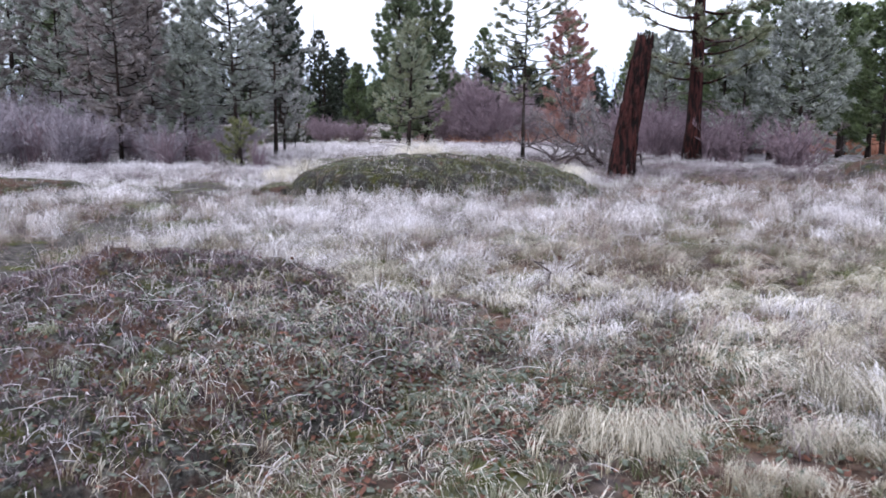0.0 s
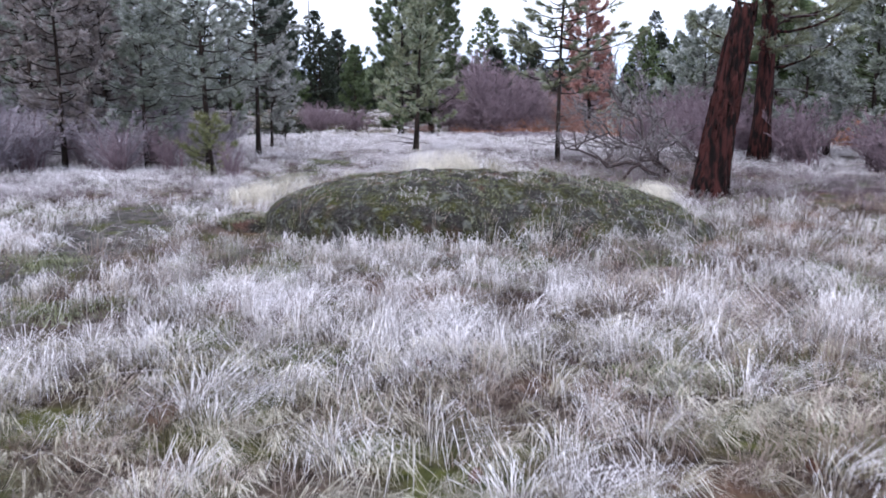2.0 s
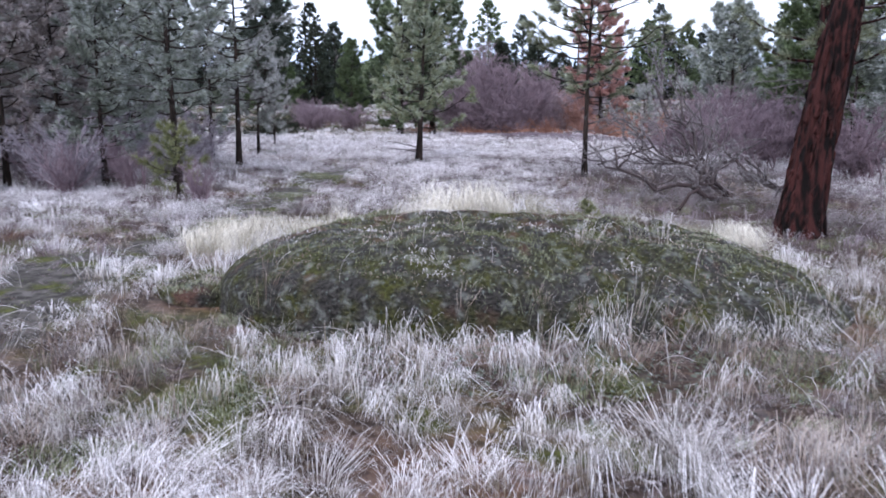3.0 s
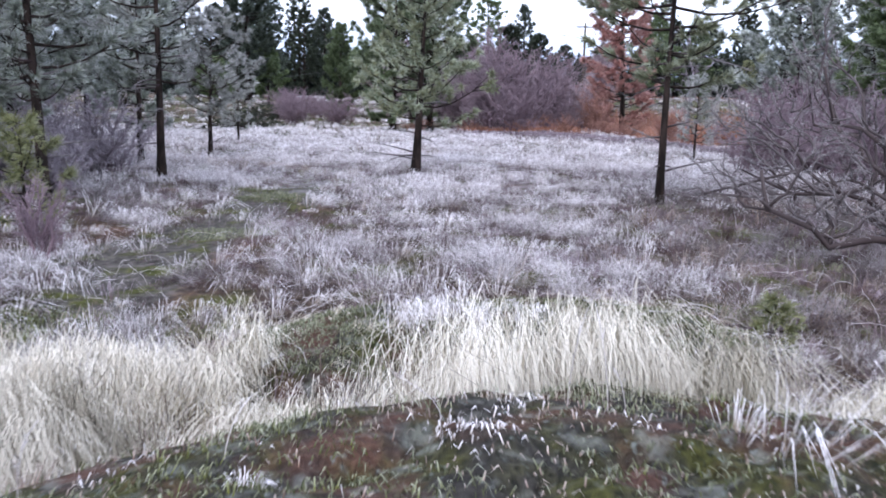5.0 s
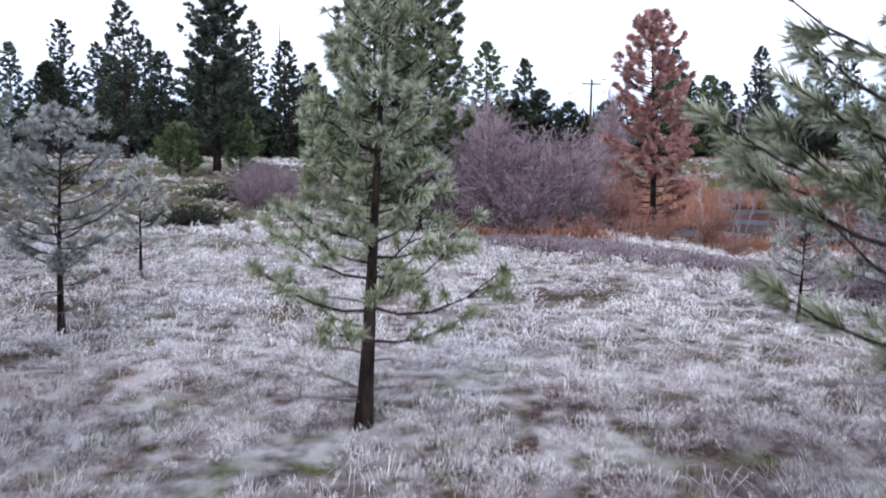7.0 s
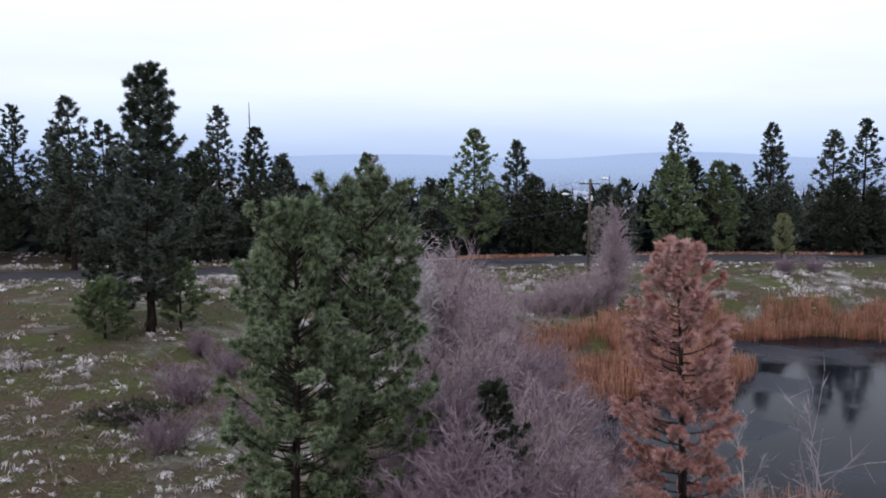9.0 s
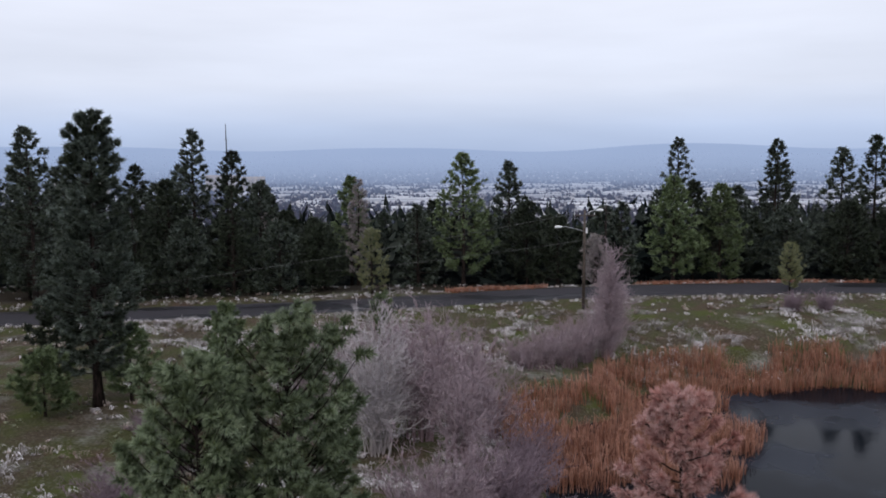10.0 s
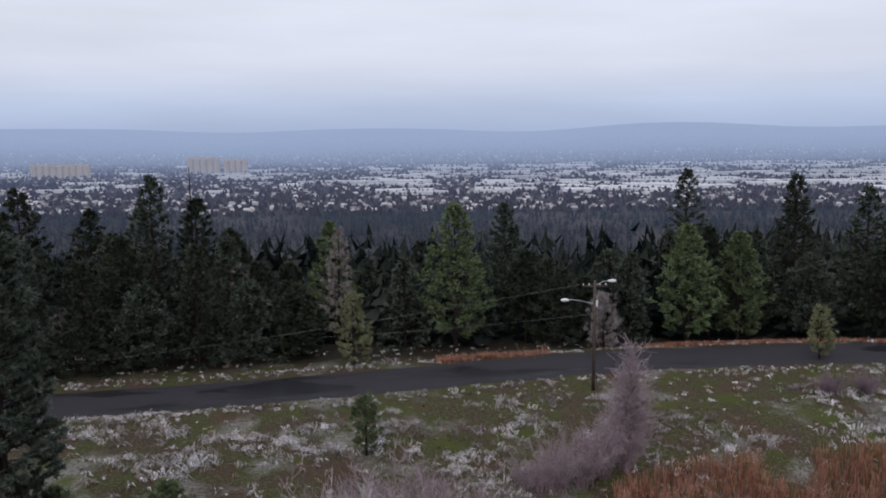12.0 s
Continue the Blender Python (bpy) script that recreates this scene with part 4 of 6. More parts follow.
def dead_limb(x, y, seed, start, tip, r, forks, label, kids=7, name="fallen_branch"):
    """A gnarled, leafless limb with forks and twigs, rime along its upper side."""
    rng = np.random.default_rng(seed)
    z = float(surface(x, y)) - 0.03
    top = thing(name, (x, y, z), label, "dead branch", "fallen branches")

    def grow(o, e, rad, level):
        q = np.linspace(0, 1, 8)
        ln = np.linalg.norm(e - o)
        pts = o + (e - o) * q[:, None]
        pts[1:-1] += np.cumsum(rng.normal(0, 0.1 * ln, (6, 3)), 0) * 0.6
        pts[:, 2] = np.maximum(pts[:, 2], 0.02)
        g = Geo()
        g.tube(pts, np.linspace(rad, rad * 0.3 + 0.003, 8), 6, 0.05 * level, 0.08 + 0.12 * level)
        if level < 2:
            for _ in range(forks if level == 0 else kids):
                t = rng.uniform(0.2, 0.95)
                p = np.array([np.interp(t, q, pts[:, c]) for c in range(3)])
                d = unit((e - o) / ln + rng.normal(0, 0.75, 3) + np.array([0, 0, 0.25]))
                grow(p, p + d * ln * rng.uniform(0.25, 0.6), rad * (0.65 - 0.35 * t), level + 1)
        m = 12
        t = rng.uniform(0.2, 1, m)
        p = np.stack([np.interp(t, q, pts[:, c]) for c in range(3)], -1)
        d = unit((e - o) / ln + rng.normal(0, 0.8, (m, 3)))
        fine.spikes(p, p + d * ln * rng.uniform(0.08, 0.25, (m, 1)), 0.005, 0.4, 1.0)
        part("limb" if level == 0 else "side_limb", g, M_DEADWOOD, top, smooth=True)

    fine = Geo()
    grow(np.array(start, float), np.array(tip, float), r, 0)
    part("twig_mass", fine, M_DEADWOOD, top, kind="stuff")
    return top


for i, (x, y, s0, e0, r) in enumerate([(4.4, 22.4, (0, 0, 0.1), (-1.7, 0.3, 1.0), 0.085), (4.6, 22.8, (0, 0, 0.15), (-1.1, 0.5, 2.0), 0.075), (5.0, 23.4, (0, 0, 0.1), (-2.2, 1.2, 0.55), 0.07),
                                       (5.2, 24.6, (0, 0, 0.1), (-1.9, 0.2, 0.9), 0.06), (5.6, 22.2, (0, 0, 0.1), (-1.2, -0.9, 0.9), 0.06), (6.2, 25.6, (0, 0, 0.2), (-1.6, 0.8, 1.4), 0.06),
                                       (3.4, 21.2, (0, 0, 0.1), (0.9, 1.2, 0.7), 0.05)]):
    dead_limb(x, y, 200 + i, s0, e0, 0.62 * r, 8, "gnarled rimed dead pine limb fallen beside the broken trunk", 5)
dead_limb(1.45, 7.0, 230, (0, 0, 0.03), (-0.12, 1.15, 0.24), 0.012, 2, "thin dark dead stick lying in flattened grass", 2)

# ---- leafless shrubs and thickets ----
for i, (x, y, h, r) in enumerate([(-14, 30, 2.9, 1.9), (-16.5, 32, 3.0, 2.0), (-12.0, 28.5, 2.6, 1.5), (-10.2, 30.5, 2.4, 1.4), (-19, 35, 3.2, 2.2), (-9.3, 24.5, 1.7, 0.9), (-11.5, 24.5, 2.0, 1.2), (-7.6, 28.6, 1.9, 1.3), (-9.2, 27.2, 1.8, 1.2), (-6.6, 30.5, 1.6, 1.1), (-8.4, 32, 2.0, 1.4), (-6.1, 27.0, 1.2, 0.8), (-10.5, 26, 1.8, 1.2), (-13, 26, 2.2, 1.5), (-7.6, 25.2, 1.7, 1.1), (-9.6, 23.6, 2.0, 1.2), (-11.6, 22.8, 2.2, 1.3)]):
    shrub("willow_shrub", x, y, h, r, M_TWIG, 300 + i, 36, 26, "leafless grey-violet willow thicket white with rime", "willow thicket", coarse=2.0)
for i, (x, y, h, r) in enumerate([(-8.4, 25.9, 1.9, 0.75), (-6.3, 25.0, 1.4, 0.55), (-7.3, 24.4, 1.5, 0.7), (-9.2, 24.2, 1.7, 0.8), (-10.6, 23.6, 1.8, 0.8), (-7.4, 27.2, 1.7, 0.7), (-4.4, 23.0, 0.95, 0.4)]):
    shrub("shrub", x, y, h, r, M_TWIG_PURPLE, 320 + i, 18, 20, "small leafless brown shrub with many stems", "meadow shrubs", split=True)
for i, (x, y, h, c) in enumerate([(-8.3, 26.6, 6.0, 1.3), (-7.2, 26.1, 4.2, 1.2), (-9.6, 29, 5.2, 1.3), (-11.0, 33, 6.5, 1.5), (-10.4, 31, 4.6, 1.2), (-12.2, 36.5, 6.0, 1.4), (-13.8, 41, 7.0, 1.6), (-15, 37.5, 6.6, 1.5), (-12.8, 33.4, 5.2, 1.3), (-16.5, 47, 8, 1.8), (-9.0, 25.6, 5.6, 1.4), (-10.6, 27.6, 7.0, 1.6), (-12.6, 30, 7.5, 1.7), (-7.9, 29.8, 5.4, 1.4), (-14.2, 27.5, 7.0, 1.8), (-6.9, 33.5, 4.8, 1.1)]):
    pine("withered_pine_tree", x, y, h, c, 0.16, 0.07, M_BROWNNEEDLE if i % 2 == 0 else M_PINE_DUSK, M_BARK, 330 + i, 58, 7, 20, 0.18, 0.0125, (0, 0), 0.45, 6,
         label="withered brownish pine with rimed twigs" if i % 2 == 0 else "thin grey-green pine with rimed twigs", group="withered pines", category="withered pine")
for i, (x, y, h, r) in enumerate([(2.3, 53.0, 4.9, 1.6), (4.6, 53.4, 4.4, 1.7), (5.4, 58.0, 4.4, 1.9), (1.8, 60.5, 4.8, 2.1), (6.4, 62.5, 3.6, 1.9), (3.4, 66, 4.8, 2.3), (8.0, 60.5, 3.0, 1.4), (3.4, 51.9, 3.0, 1.6), (6.0, 54.8, 3.2, 1.7), (0.9, 55.8, 3.4, 1.4), (4.4, 61.5, 4.0, 2.0)]):
    shrub("thicket_shrub", x, y, h, r, (M_TWIG_PURPLE, M_TWIG_PURPLE, M_TWIG_ROSE)[i % 3], 340 + i, 52, 30, "tangled leafless shrub with grey-purple twigs beside the pond", "pond thicket", coarse=2.2)
for i, (x, y, h, r) in enumerate([(0.6, 77, 8.2, 2.0), (2.6, 79, 7.8, 2.3), (-1.2, 80.5, 7.2, 2.1), (4.6, 76, 5.2, 2.0), (6.2, 80, 4.6, 2.2), (3.0, 84, 6.6, 2.5), (5.2, 83, 5.4, 2.4), (0.8, 85, 5.6, 2.3), (-3.2, 79, 5.6, 2.0)]):
    shrub("bare_tree", x, y, h, r, M_TWIG_PALE if i == 0 else M_TWIG_ROSE, 350 + i, 34, 30, "leafless pale-stemmed small tree in a thicket", "pale thicket", thick=0.05, category="bare tree", coarse=1.9)
for i, (x, y, h, r) in enumerate([(12.6, 94.6, 3.8, 2.7), (11.0, 93.6, 3.0, 2.4), (16.3, 96.8, 8.4, 0.55), (9.6, 93.2, 2.4, 1.8), (14.4, 95.6, 4.0, 1.9), (15.9, 96.2, 3.4, 1.5)]):
    shrub("willow_shrub", x, y, h, r, M_TWIG_ROSE, 360 + i, 44, 30, "tall leafless willow with grey rimed twigs beside red reeds", "bank willows", thick=0.045, upright=0.8, coarse=1.8)
for i, (x, y, h, r) in enumerate([(33.5, 105.4, 2.1, 1.7), (36.0, 105.0, 2.0, 1.6), (43.5, 103.5, 2.8, 2.2), (-9.1, 69.6, 2.3, 1.9), (-10.6, 77.5, 1.8, 1.3), (-8.2, 63.5, 2.0, 1.8), (-6.0, 66, 2.1, 1.8), (14.5, 46.0, 3.2, 1.6), (16.5, 43.5, 3.4, 1.8), (12.8, 42.4, 2.4, 1.3), (18.6, 49.5, 3.0, 1.8), (13.2, 44.6, 3.2, 1.6), (9.3, 37.5, 2.7, 1.3), (10.6, 39.2, 3.0, 1.5), (12.0, 38.0, 3.0, 1.5), (10, 29, 2.2, 1.6), (8.2, 31, 2.0, 1.5), (11.5, 27, 2.0, 1.5), (6.8, 33, 1.9, 1.3), (9, 35, 2.4, 1.6), (-8.3, 74.5, 1.8, 1.6), (7.0, 66, 3.4, 2.0), (6.6, 71, 3.6, 2.2), (7.8, 76.5, 3.4, 2.0), (5.6, 69, 4.0, 2.2)]):
    shrub("purple_shrub", x, y, h, r, M_TWIG_PURPLE, 370 + i, 48, 28, "rounded leafless shrub with purple-grey twigs", "purple shrubs", coarse=2.2)
for i, (x, y, h, r) in enumerate([(5.4, 51.2, 1.1, 0.9), (4.0, 51.8, 1.2, 1.0), (7.3, 52.0, 1.0, 0.9), (-1.0, 55.4, 0.9, 1.0), (1.6, 53.6, 0.9, 1.0), (10.5, 51.0, 1.0, 0.8), (7.4, 54.4, 2.6, 1.4), (6.2, 56.0, 2.7, 1.5), (10.8, 54.5, 2.0, 1.2), (8.6, 53.0, 1.6, 1.1)]):
    shrub("red_shrub", x, y, h, r, M_TWIG_RED, 390 + i, 30, 22, "low red-brown shrub at the thicket's foot", "red shrubs", coarse=2.0)
for i, (x, y, h) in enumerate([(12.6, 46.8, 4.6), (11.5, 49.5, 4.0), (13.8, 47.6, 4.8), (12.6, 60.5, 5.0)]):
    shrub("birch_tree", x, y, h, 0.9, M_TWIG_PALE, 400 + i, 4, 26, "slim bare birch with a pale trunk", "birches", thick=0.05, upright=0.4, category="birch tree")
shrub("aspen_tree", 11.4, 53.3, 8.3, 0.45, M_TWIG, 408, 2, 16, "slim bare aspen with a dark trunk at the pond", "", thick=0.07, upright=0.3, category="aspen tree")
shrub("aspen_tree", 12.0, 53.9, 6.4, 0.4, M_TWIG, 409, 2, 14, "slim bare aspen with a dark trunk at the pond", "", thick=0.06, upright=0.3, category="aspen tree")
pine("juniper_tree", 3.4, 54.6, 4.9, 1.05, 0.05, 0.1, M_PINE_DARK, M_BARK, 410, 60, 9, 16, 0.22, 0.014, label="dark upright juniper among bare shrubs", category="juniper", rise=0.8)
bush("juniper_bush", -9.3, 56.0, 1.8, 0.7, M_PINE_DARK, 411, "low spreading dark juniper bush in the meadow", group="juniper bushes")
bush("juniper_bush", -20.5, 70.5, 1.9, 1.1, M_PINE_DARK, 412, "low spreading dark juniper bush in the meadow", group="juniper bushes")
bush("juniper_bush", -10.4, 66.5, 2.2, 0.8, M_PINE_DARK, 413, "low spreading dark juniper bush in the meadow", group="juniper bushes")


# ---- grass, reeds and litter ----
def field(rng, n, y0, y1, half, x0=0.0):
    y = rng.uniform(y0, y1, n)
    x = x0 + rng.uniform(-1, 1, n) * half(y)
    return x, y


def allowed(x, y):
    ok = (pond_d(x, y) > 1.06) & (np.abs(y - road_y(x)) > 3.6)
    return ok


def tuft_blades(rng, x, y, per, h, droop, width, geo, wind=(0.10, -0.04), tone=None, fine=False, comb=0.75, loose=0.45):
    """Turn tuft centres into blades that fan out and hang over."""
    n = len(x)
    m = n * per
    cx, cy, ch = np.repeat(x, per), np.repeat(y, per), np.repeat(h, per)
    az, u = rng.uniform(0, 6.28, m), rng.uniform(0, 1, m) ** 0.7
    rad = ch * loose * u
    bx, by = cx + rad * np.cos(az), cy + rad * np.sin(az)
    bz = surface(bx, by) - 0.01
    hh = ch * rng.uniform(0.55, 1.1, m) * (1 - 0.25 * u)
    ln = hh * droop * (0.25 + u * rng.uniform(0.5, 1.3, m))
    ca, cm = np.repeat(rng.uniform(-2.4, 2.0, n), per), np.repeat(comb * rng.uniform(0.1, 1.3, n), per) * hh * rng.uniform(0.4, 1.3, m)
    lean = np.stack([0.75 * np.cos(az) * ln + np.cos(ca) * cm + wind[0] * hh * rng.uniform(0, 3, m), 0.75 * np.sin(az) * ln + np.sin(ca) * cm + wind[1] * hh * rng.uniform(0, 3, m)], -1)
    geo.blades(rng, np.stack([bx, by, bz], -1), hh, lean, width * rng.uniform(0.6, 1.3, m),
               np.repeat(np.clip(rng.normal(0.5, 0.28, n), 0, 1) if tone is None else tone, per), fine)


MOSS_SPOTS = ((-3.1, 27.9, 0.55), (-2.9, 27.1, 0.4), (-2.3, 12.8, 0.3), (-3.2, 12.2, 0.45), (-1.7, 13.6, 0.3), (-4.3, 14.2, 0.5), (-1.1, 10.9, 0.35), (1.3, 10.3, 0.35), (-2.9, 24.4, 0.5), (2.2, 14.2, 0.4), (0.6, 13.9, 0.4), (-3.4, 20.8, 0.4))


def puffs(rng, x, y, per, r, width, geo, tone):
    """Cushions of fine stems that stand out every way from a low dome, whiter towards the top."""
    n, m = len(x), len(x) * per
    rr = np.repeat(r, per)
    d = rng.normal(size=(m, 3))
    d[:, 2] = np.abs(d[:, 2])
    d = unit(d)
    k = rng.uniform(0.15, 0.8, m)
    base = np.stack([np.repeat(x, per), np.repeat(y, per), np.zeros(m)], -1) + d * np.array([1.2, 1.2, 0.95]) * (rr * k)[:, None]
    base[:, 2] += surface(base[:, 0], base[:, 1]) - 0.01
    way = unit(d + rng.normal(0, 0.8, (m, 3)) + np.array([0, 0, 0.4]))
    tip = base + way * (rr * rng.uniform(0.22, 0.6, m))[:, None]
    up = np.clip(d[:, 2] * k, 0, 1)
    side = unit(np.cross(way, rng.normal(size=(m, 3)))) * (width * rng.uniform(0.6, 1.4, m))[:, None]
    geo.add(np.stack([base - side, base + side, tip], 1), 3 * np.arange(m)[:, None, None] + np.array([[0, 1, 2]])[None],
            np.stack([0.2 * up, 0.2 * up, 0.6 + 0.4 * up], -1), np.repeat(tone, 3 * per))


def mops(rng, x, y, per, h, width, geo, way=None, tone=None, reach=0.95):
    """Old bunch grass: each tussock rises from a narrow foot, arches and hangs to the ground on one side like a mop."""
    n, m = len(x), len(x) * per
    heading = rng.uniform(0, 6.28, n) if way is None else way + rng.normal(0, 0.45, n)
    az = np.repeat(heading, per) + rng.uniform(-1.7, 1.7, m) * rng.uniform(0.2, 1, m)
    hh = np.repeat(h, per) * rng.uniform(0.55, 1.08, m)
    ln = hh * reach * rng.uniform(0.35, 1.35, m)
    foot = np.repeat(h, per) * 0.5 * rng.uniform(0, 1, m)
    fa = rng.uniform(0, 6.28, m)
    bx, by = np.repeat(x, per) + foot * np.cos(fa), np.repeat(y, per) + foot * np.sin(fa)
    bz = surface(bx, by) - 0.01
    d = np.stack([np.cos(az), np.sin(az)], -1)
    side = np.stack([-np.sin(az), np.cos(az)], -1) * (width * rng.uniform(0.6, 1.3, m))[:, None]
    curl = rng.uniform(0.05, 0.45, m)
    rows = []
    for along, up in ((0.0, 0.0), (0.12, 0.62), (0.42, 0.98), (0.78, 0.8)):
        c = np.stack([bx + d[:, 0] * ln * along, by + d[:, 1] * ln * along, bz + hh * up * (1 - 0.6 * curl * (along > 0.5))], -1)
        c[:, :2] += rng.normal(0, 0.03, (m, 2)) * (hh * (along > 0))[:, None]
        s3 = np.concatenate([side * (1 - 0.35 * along), np.zeros((m, 1))], 1)
        rows += [c - s3, c + s3]
    rows.append(np.stack([bx + d[:, 0] * ln, by + d[:, 1] * ln, bz + hh * curl], -1))
    tris = 9 * np.arange(m)[:, None, None] + np.array([[0, 1, 3], [0, 3, 2], [2, 3, 5], [2, 5, 4], [4, 5, 7], [4, 7, 6], [6, 7, 8]])[None]
    tone = np.clip(rng.normal(0.5, 0.25, n), 0, 1) if tone is None else tone
    geo.add(np.stack(rows, 1), tris, np.tile([0.0, 0.0, 0.22, 0.22, 0.62, 0.62, 0.5, 0.5, 0.3], (m, 1)), np.repeat(tone, 9 * per))


def grass():
    rng = np.random.default_rng(11)
    frost, dry, green, forb = Geo(), Geo(), Geo(), Geo()
    # stretches: from y, to y, tufts, half width, blades a tuft, height, blade half width
    for y0, y1, n, half, per, h0, w in ((2.0, 13, 2500, lambda y: 2.2 + 0.56 * y, 46, 0.27, 0.0015), (13, 25.5, 3300, lambda y: 2.6 + 0.48 * y, 32, 0.28, 0.0017),
                                        (25, 36, 2100, lambda y: 8 + 0.25 * y, 18, 0.27, 0.0027), (36, 52, 2100, lambda y: 6 + 0.34 * y, 12, 0.28, 0.0062),
                                        (50, 76, 3000, lambda y: 0.42 * y, 13, 0.30, 0.015), (74, 124, 2600, lambda y: 0.44 * y, 10, 0.36, 0.03)):
        x, y = field(rng, n, y0, y1, half)
        bare = np.zeros(len(x), bool)
        for m in MOUNDS:
            bare |= (m.reach(x, y) < (1.02 if m in (FIRST_MOUND, CROWN) else 0.93)) & (rng.uniform(size=len(x)) < (0.97 if m is BACK_MOUND else 0.92))
        fore = sm(6.4, 5.6, y + 0.3 * np.sin(2.3 * x)) * sm(2.6, 1.9, x + 0.3 * np.sin(3 * y)) * sm(-1.5, -0.6, x)
        bare |= rng.uniform(size=len(x)) < 0.55 * fore
        bare |= (((x + 2.55) / 0.95) ** 2 + ((y - 24.3) / 3.2) ** 2 < 1) & (rng.uniform(size=len(x)) < 0.75)
        bare |= (trail_d(x, y) < 0.38) & (rng.uniform(size=len(x)) < 0.85)
        bare |= (waves(x, y, 1.25, 0.6) + 0.4 * waves(x, y, 3.1, 2.0) > 1.02) & (rng.uniform(size=len(x)) < 0.9)
        ok = allowed(x, y) & ~bare
        x, y, fore = x[ok], y[ok], fore[ok]
        a = - 1.6 * fore + 1.25 * waves(x, y, 0.85, 1.1) + 0.7 * waves(x, y, 0.23, 2.9) + rng.normal(0, 0.4, len(x))
        a = a + 0.2 - 1.3 * (1 - sm(5, 7.5, y)) - 0.95 * sm(6.6, 7.6, y) * (1 - sm(10, 11.2, y)) + 0.75 * sm(14, 17, y) * (1 - sm(26, 29, y)) * sm(0.5, -2, x) + 0.55 * sm(21.5, 24.5, y) * (1 - sm(33, 36, y)) * sm(-3, -1.5, x) + 0.45 * sm(19, 22, y) * (1 - sm(34, 40, y)) + 0.65 * sm(26, 29, y) * (1 - sm(50, 66, y)) - 1.2 * sm(28.8, 30.2, y) * (1 - sm(33.5, 37, y)) * sm(-0.5, -2.0, x) - 0.75 * sm(56, 78, y) + 0.5 * sm(48, 54, y) * (1 - sm(84, 92, y)) * sm(2, -3, x) + 0.6 * sm(96, 103, y)
        a = a - 0.9 * sm(1.5, 4, x) * sm(17, 19, y) * (1 - sm(30, 33, y))
        h = h0 * np.clip(rng.normal(0.9, 0.36, len(x)), 0.35, 1.8) * (1 - 0.25 * (y < 9) * (x > 0.5))
        dark = (y > 17.5) & (y < 29) & (rng.uniform(size=len(x)) < np.where((x < -0.8) | (y > 25), 0.14, 0.36) + 0.2 * sm(1.5, 4, x)) | (y > 29.6) & (y < 33.5) & (x > -1.8) & (rng.uniform(size=len(x)) < 0.55) | (y < 9) & (rng.uniform(size=len(x)) < 0.10)
        tuft_blades(rng, x[dark], y[dark], per, h[dark] * 0.85, 1.1, w, forb)
        x, y, a, h = x[~dark], y[~dark], a[~dark], h[~dark]
        k = a > 0.05
        d = ~k & (a > -0.75)
        g = ~k & ~d
        tuft_blades(rng, x[k], y[k], per, h[k] * np.where(y[k] > 17, 0.85, 1.0), 1.5, w, frost, (0.08, -0.08), np.clip(rng.normal(0.5, 0.3, k.sum()) - 0.2 * sm(56, 76, y[k]) + 0.3 * sm(13, 17, y[k]) * (1 - sm(26, 30, y[k])) * sm(0.5, -2, x[k]) + 0.25 * sm(22, 25, y[k]) * (1 - sm(34, 42, y[k])), 0, 1), y1 < 14, 1.15)
        tuft_blades(rng, x[d], y[d], per, h[d], 1.2, w, dry, (0.25, -0.06), None, y1 < 14)
        tuft_blades(rng, x[g], y[g], per, h[g] * 0.5, 0.9, w, green)
    # coarser tufts over the rest of the meadow, beside and behind the flight
    x, y = rng.uniform(-34, 34, 5200), rng.uniform(-14, 56, 5200)
    ok = allowed(x, y) & ((np.abs(x) > 3 + 0.5 * np.maximum(y, 0)) | (y < 2))
    x, y = x[ok], y[ok]
    k = rng.uniform(size=len(x)) < 0.55
    tuft_blades(rng, x[k], y[k], 9, rng.uniform(0.2, 0.4, k.sum()), 1.4, 0.009, frost)
    tuft_blades(rng, x[~k], y[~k], 9, rng.uniform(0.15, 0.35, (~k).sum()), 1.2, 0.009, dry)
    # the pale overhanging fringe behind the long outcrop
    cx = np.linspace(-2.6, 3.4, 17).repeat(2) + rng.normal(0, 0.07, 34)
    cy = 18.2 + 0.15 * sm(-0.5, 1.8, cx) + rng.normal(0, 0.1, 34)
    ch = np.clip(rng.normal(0.29, 0.1, 34), 0.12, 0.5)
    x, y = np.repeat(cx, 6) + rng.normal(0, 0.06, 204), np.repeat(cy, 6) + rng.normal(0, 0.06, 204)
    straw = Geo()
    mops(rng, x, y, 115, np.repeat(ch, 6) * rng.uniform(0.6, 1.15, 204), 0.0012, straw, -1.4, np.clip(np.repeat(rng.normal(0.68, 0.25, 34) - 0.3 * sm(-1.2, -2.0, cx), 6) + rng.normal(0, 0.15, 204), 0.05, 1), 1.3)
    # single large bunches that stand out from the rest: x, y, height
    for bx, by, bh, heading in ((1.32, 4.35, 0.27, -1.2), (1.1, 4.5, 0.2, -2.2), (2.35, 4.9, 0.27, -0.9), (2.1, 4.3, 0.2, -0.6), (2.75, 5.6, 0.2, 0.2), (1.75, 3.9, 0.16, 0.4)):
        mops(rng, bx + rng.normal(0, 0.09, 7), by + rng.normal(0, 0.07, 7), 75, bh * rng.uniform(0.5, 1.0, 7), 0.0010, straw, heading, np.clip(rng.normal(0.42, 0.2, 7), 0, 1), 1.3)
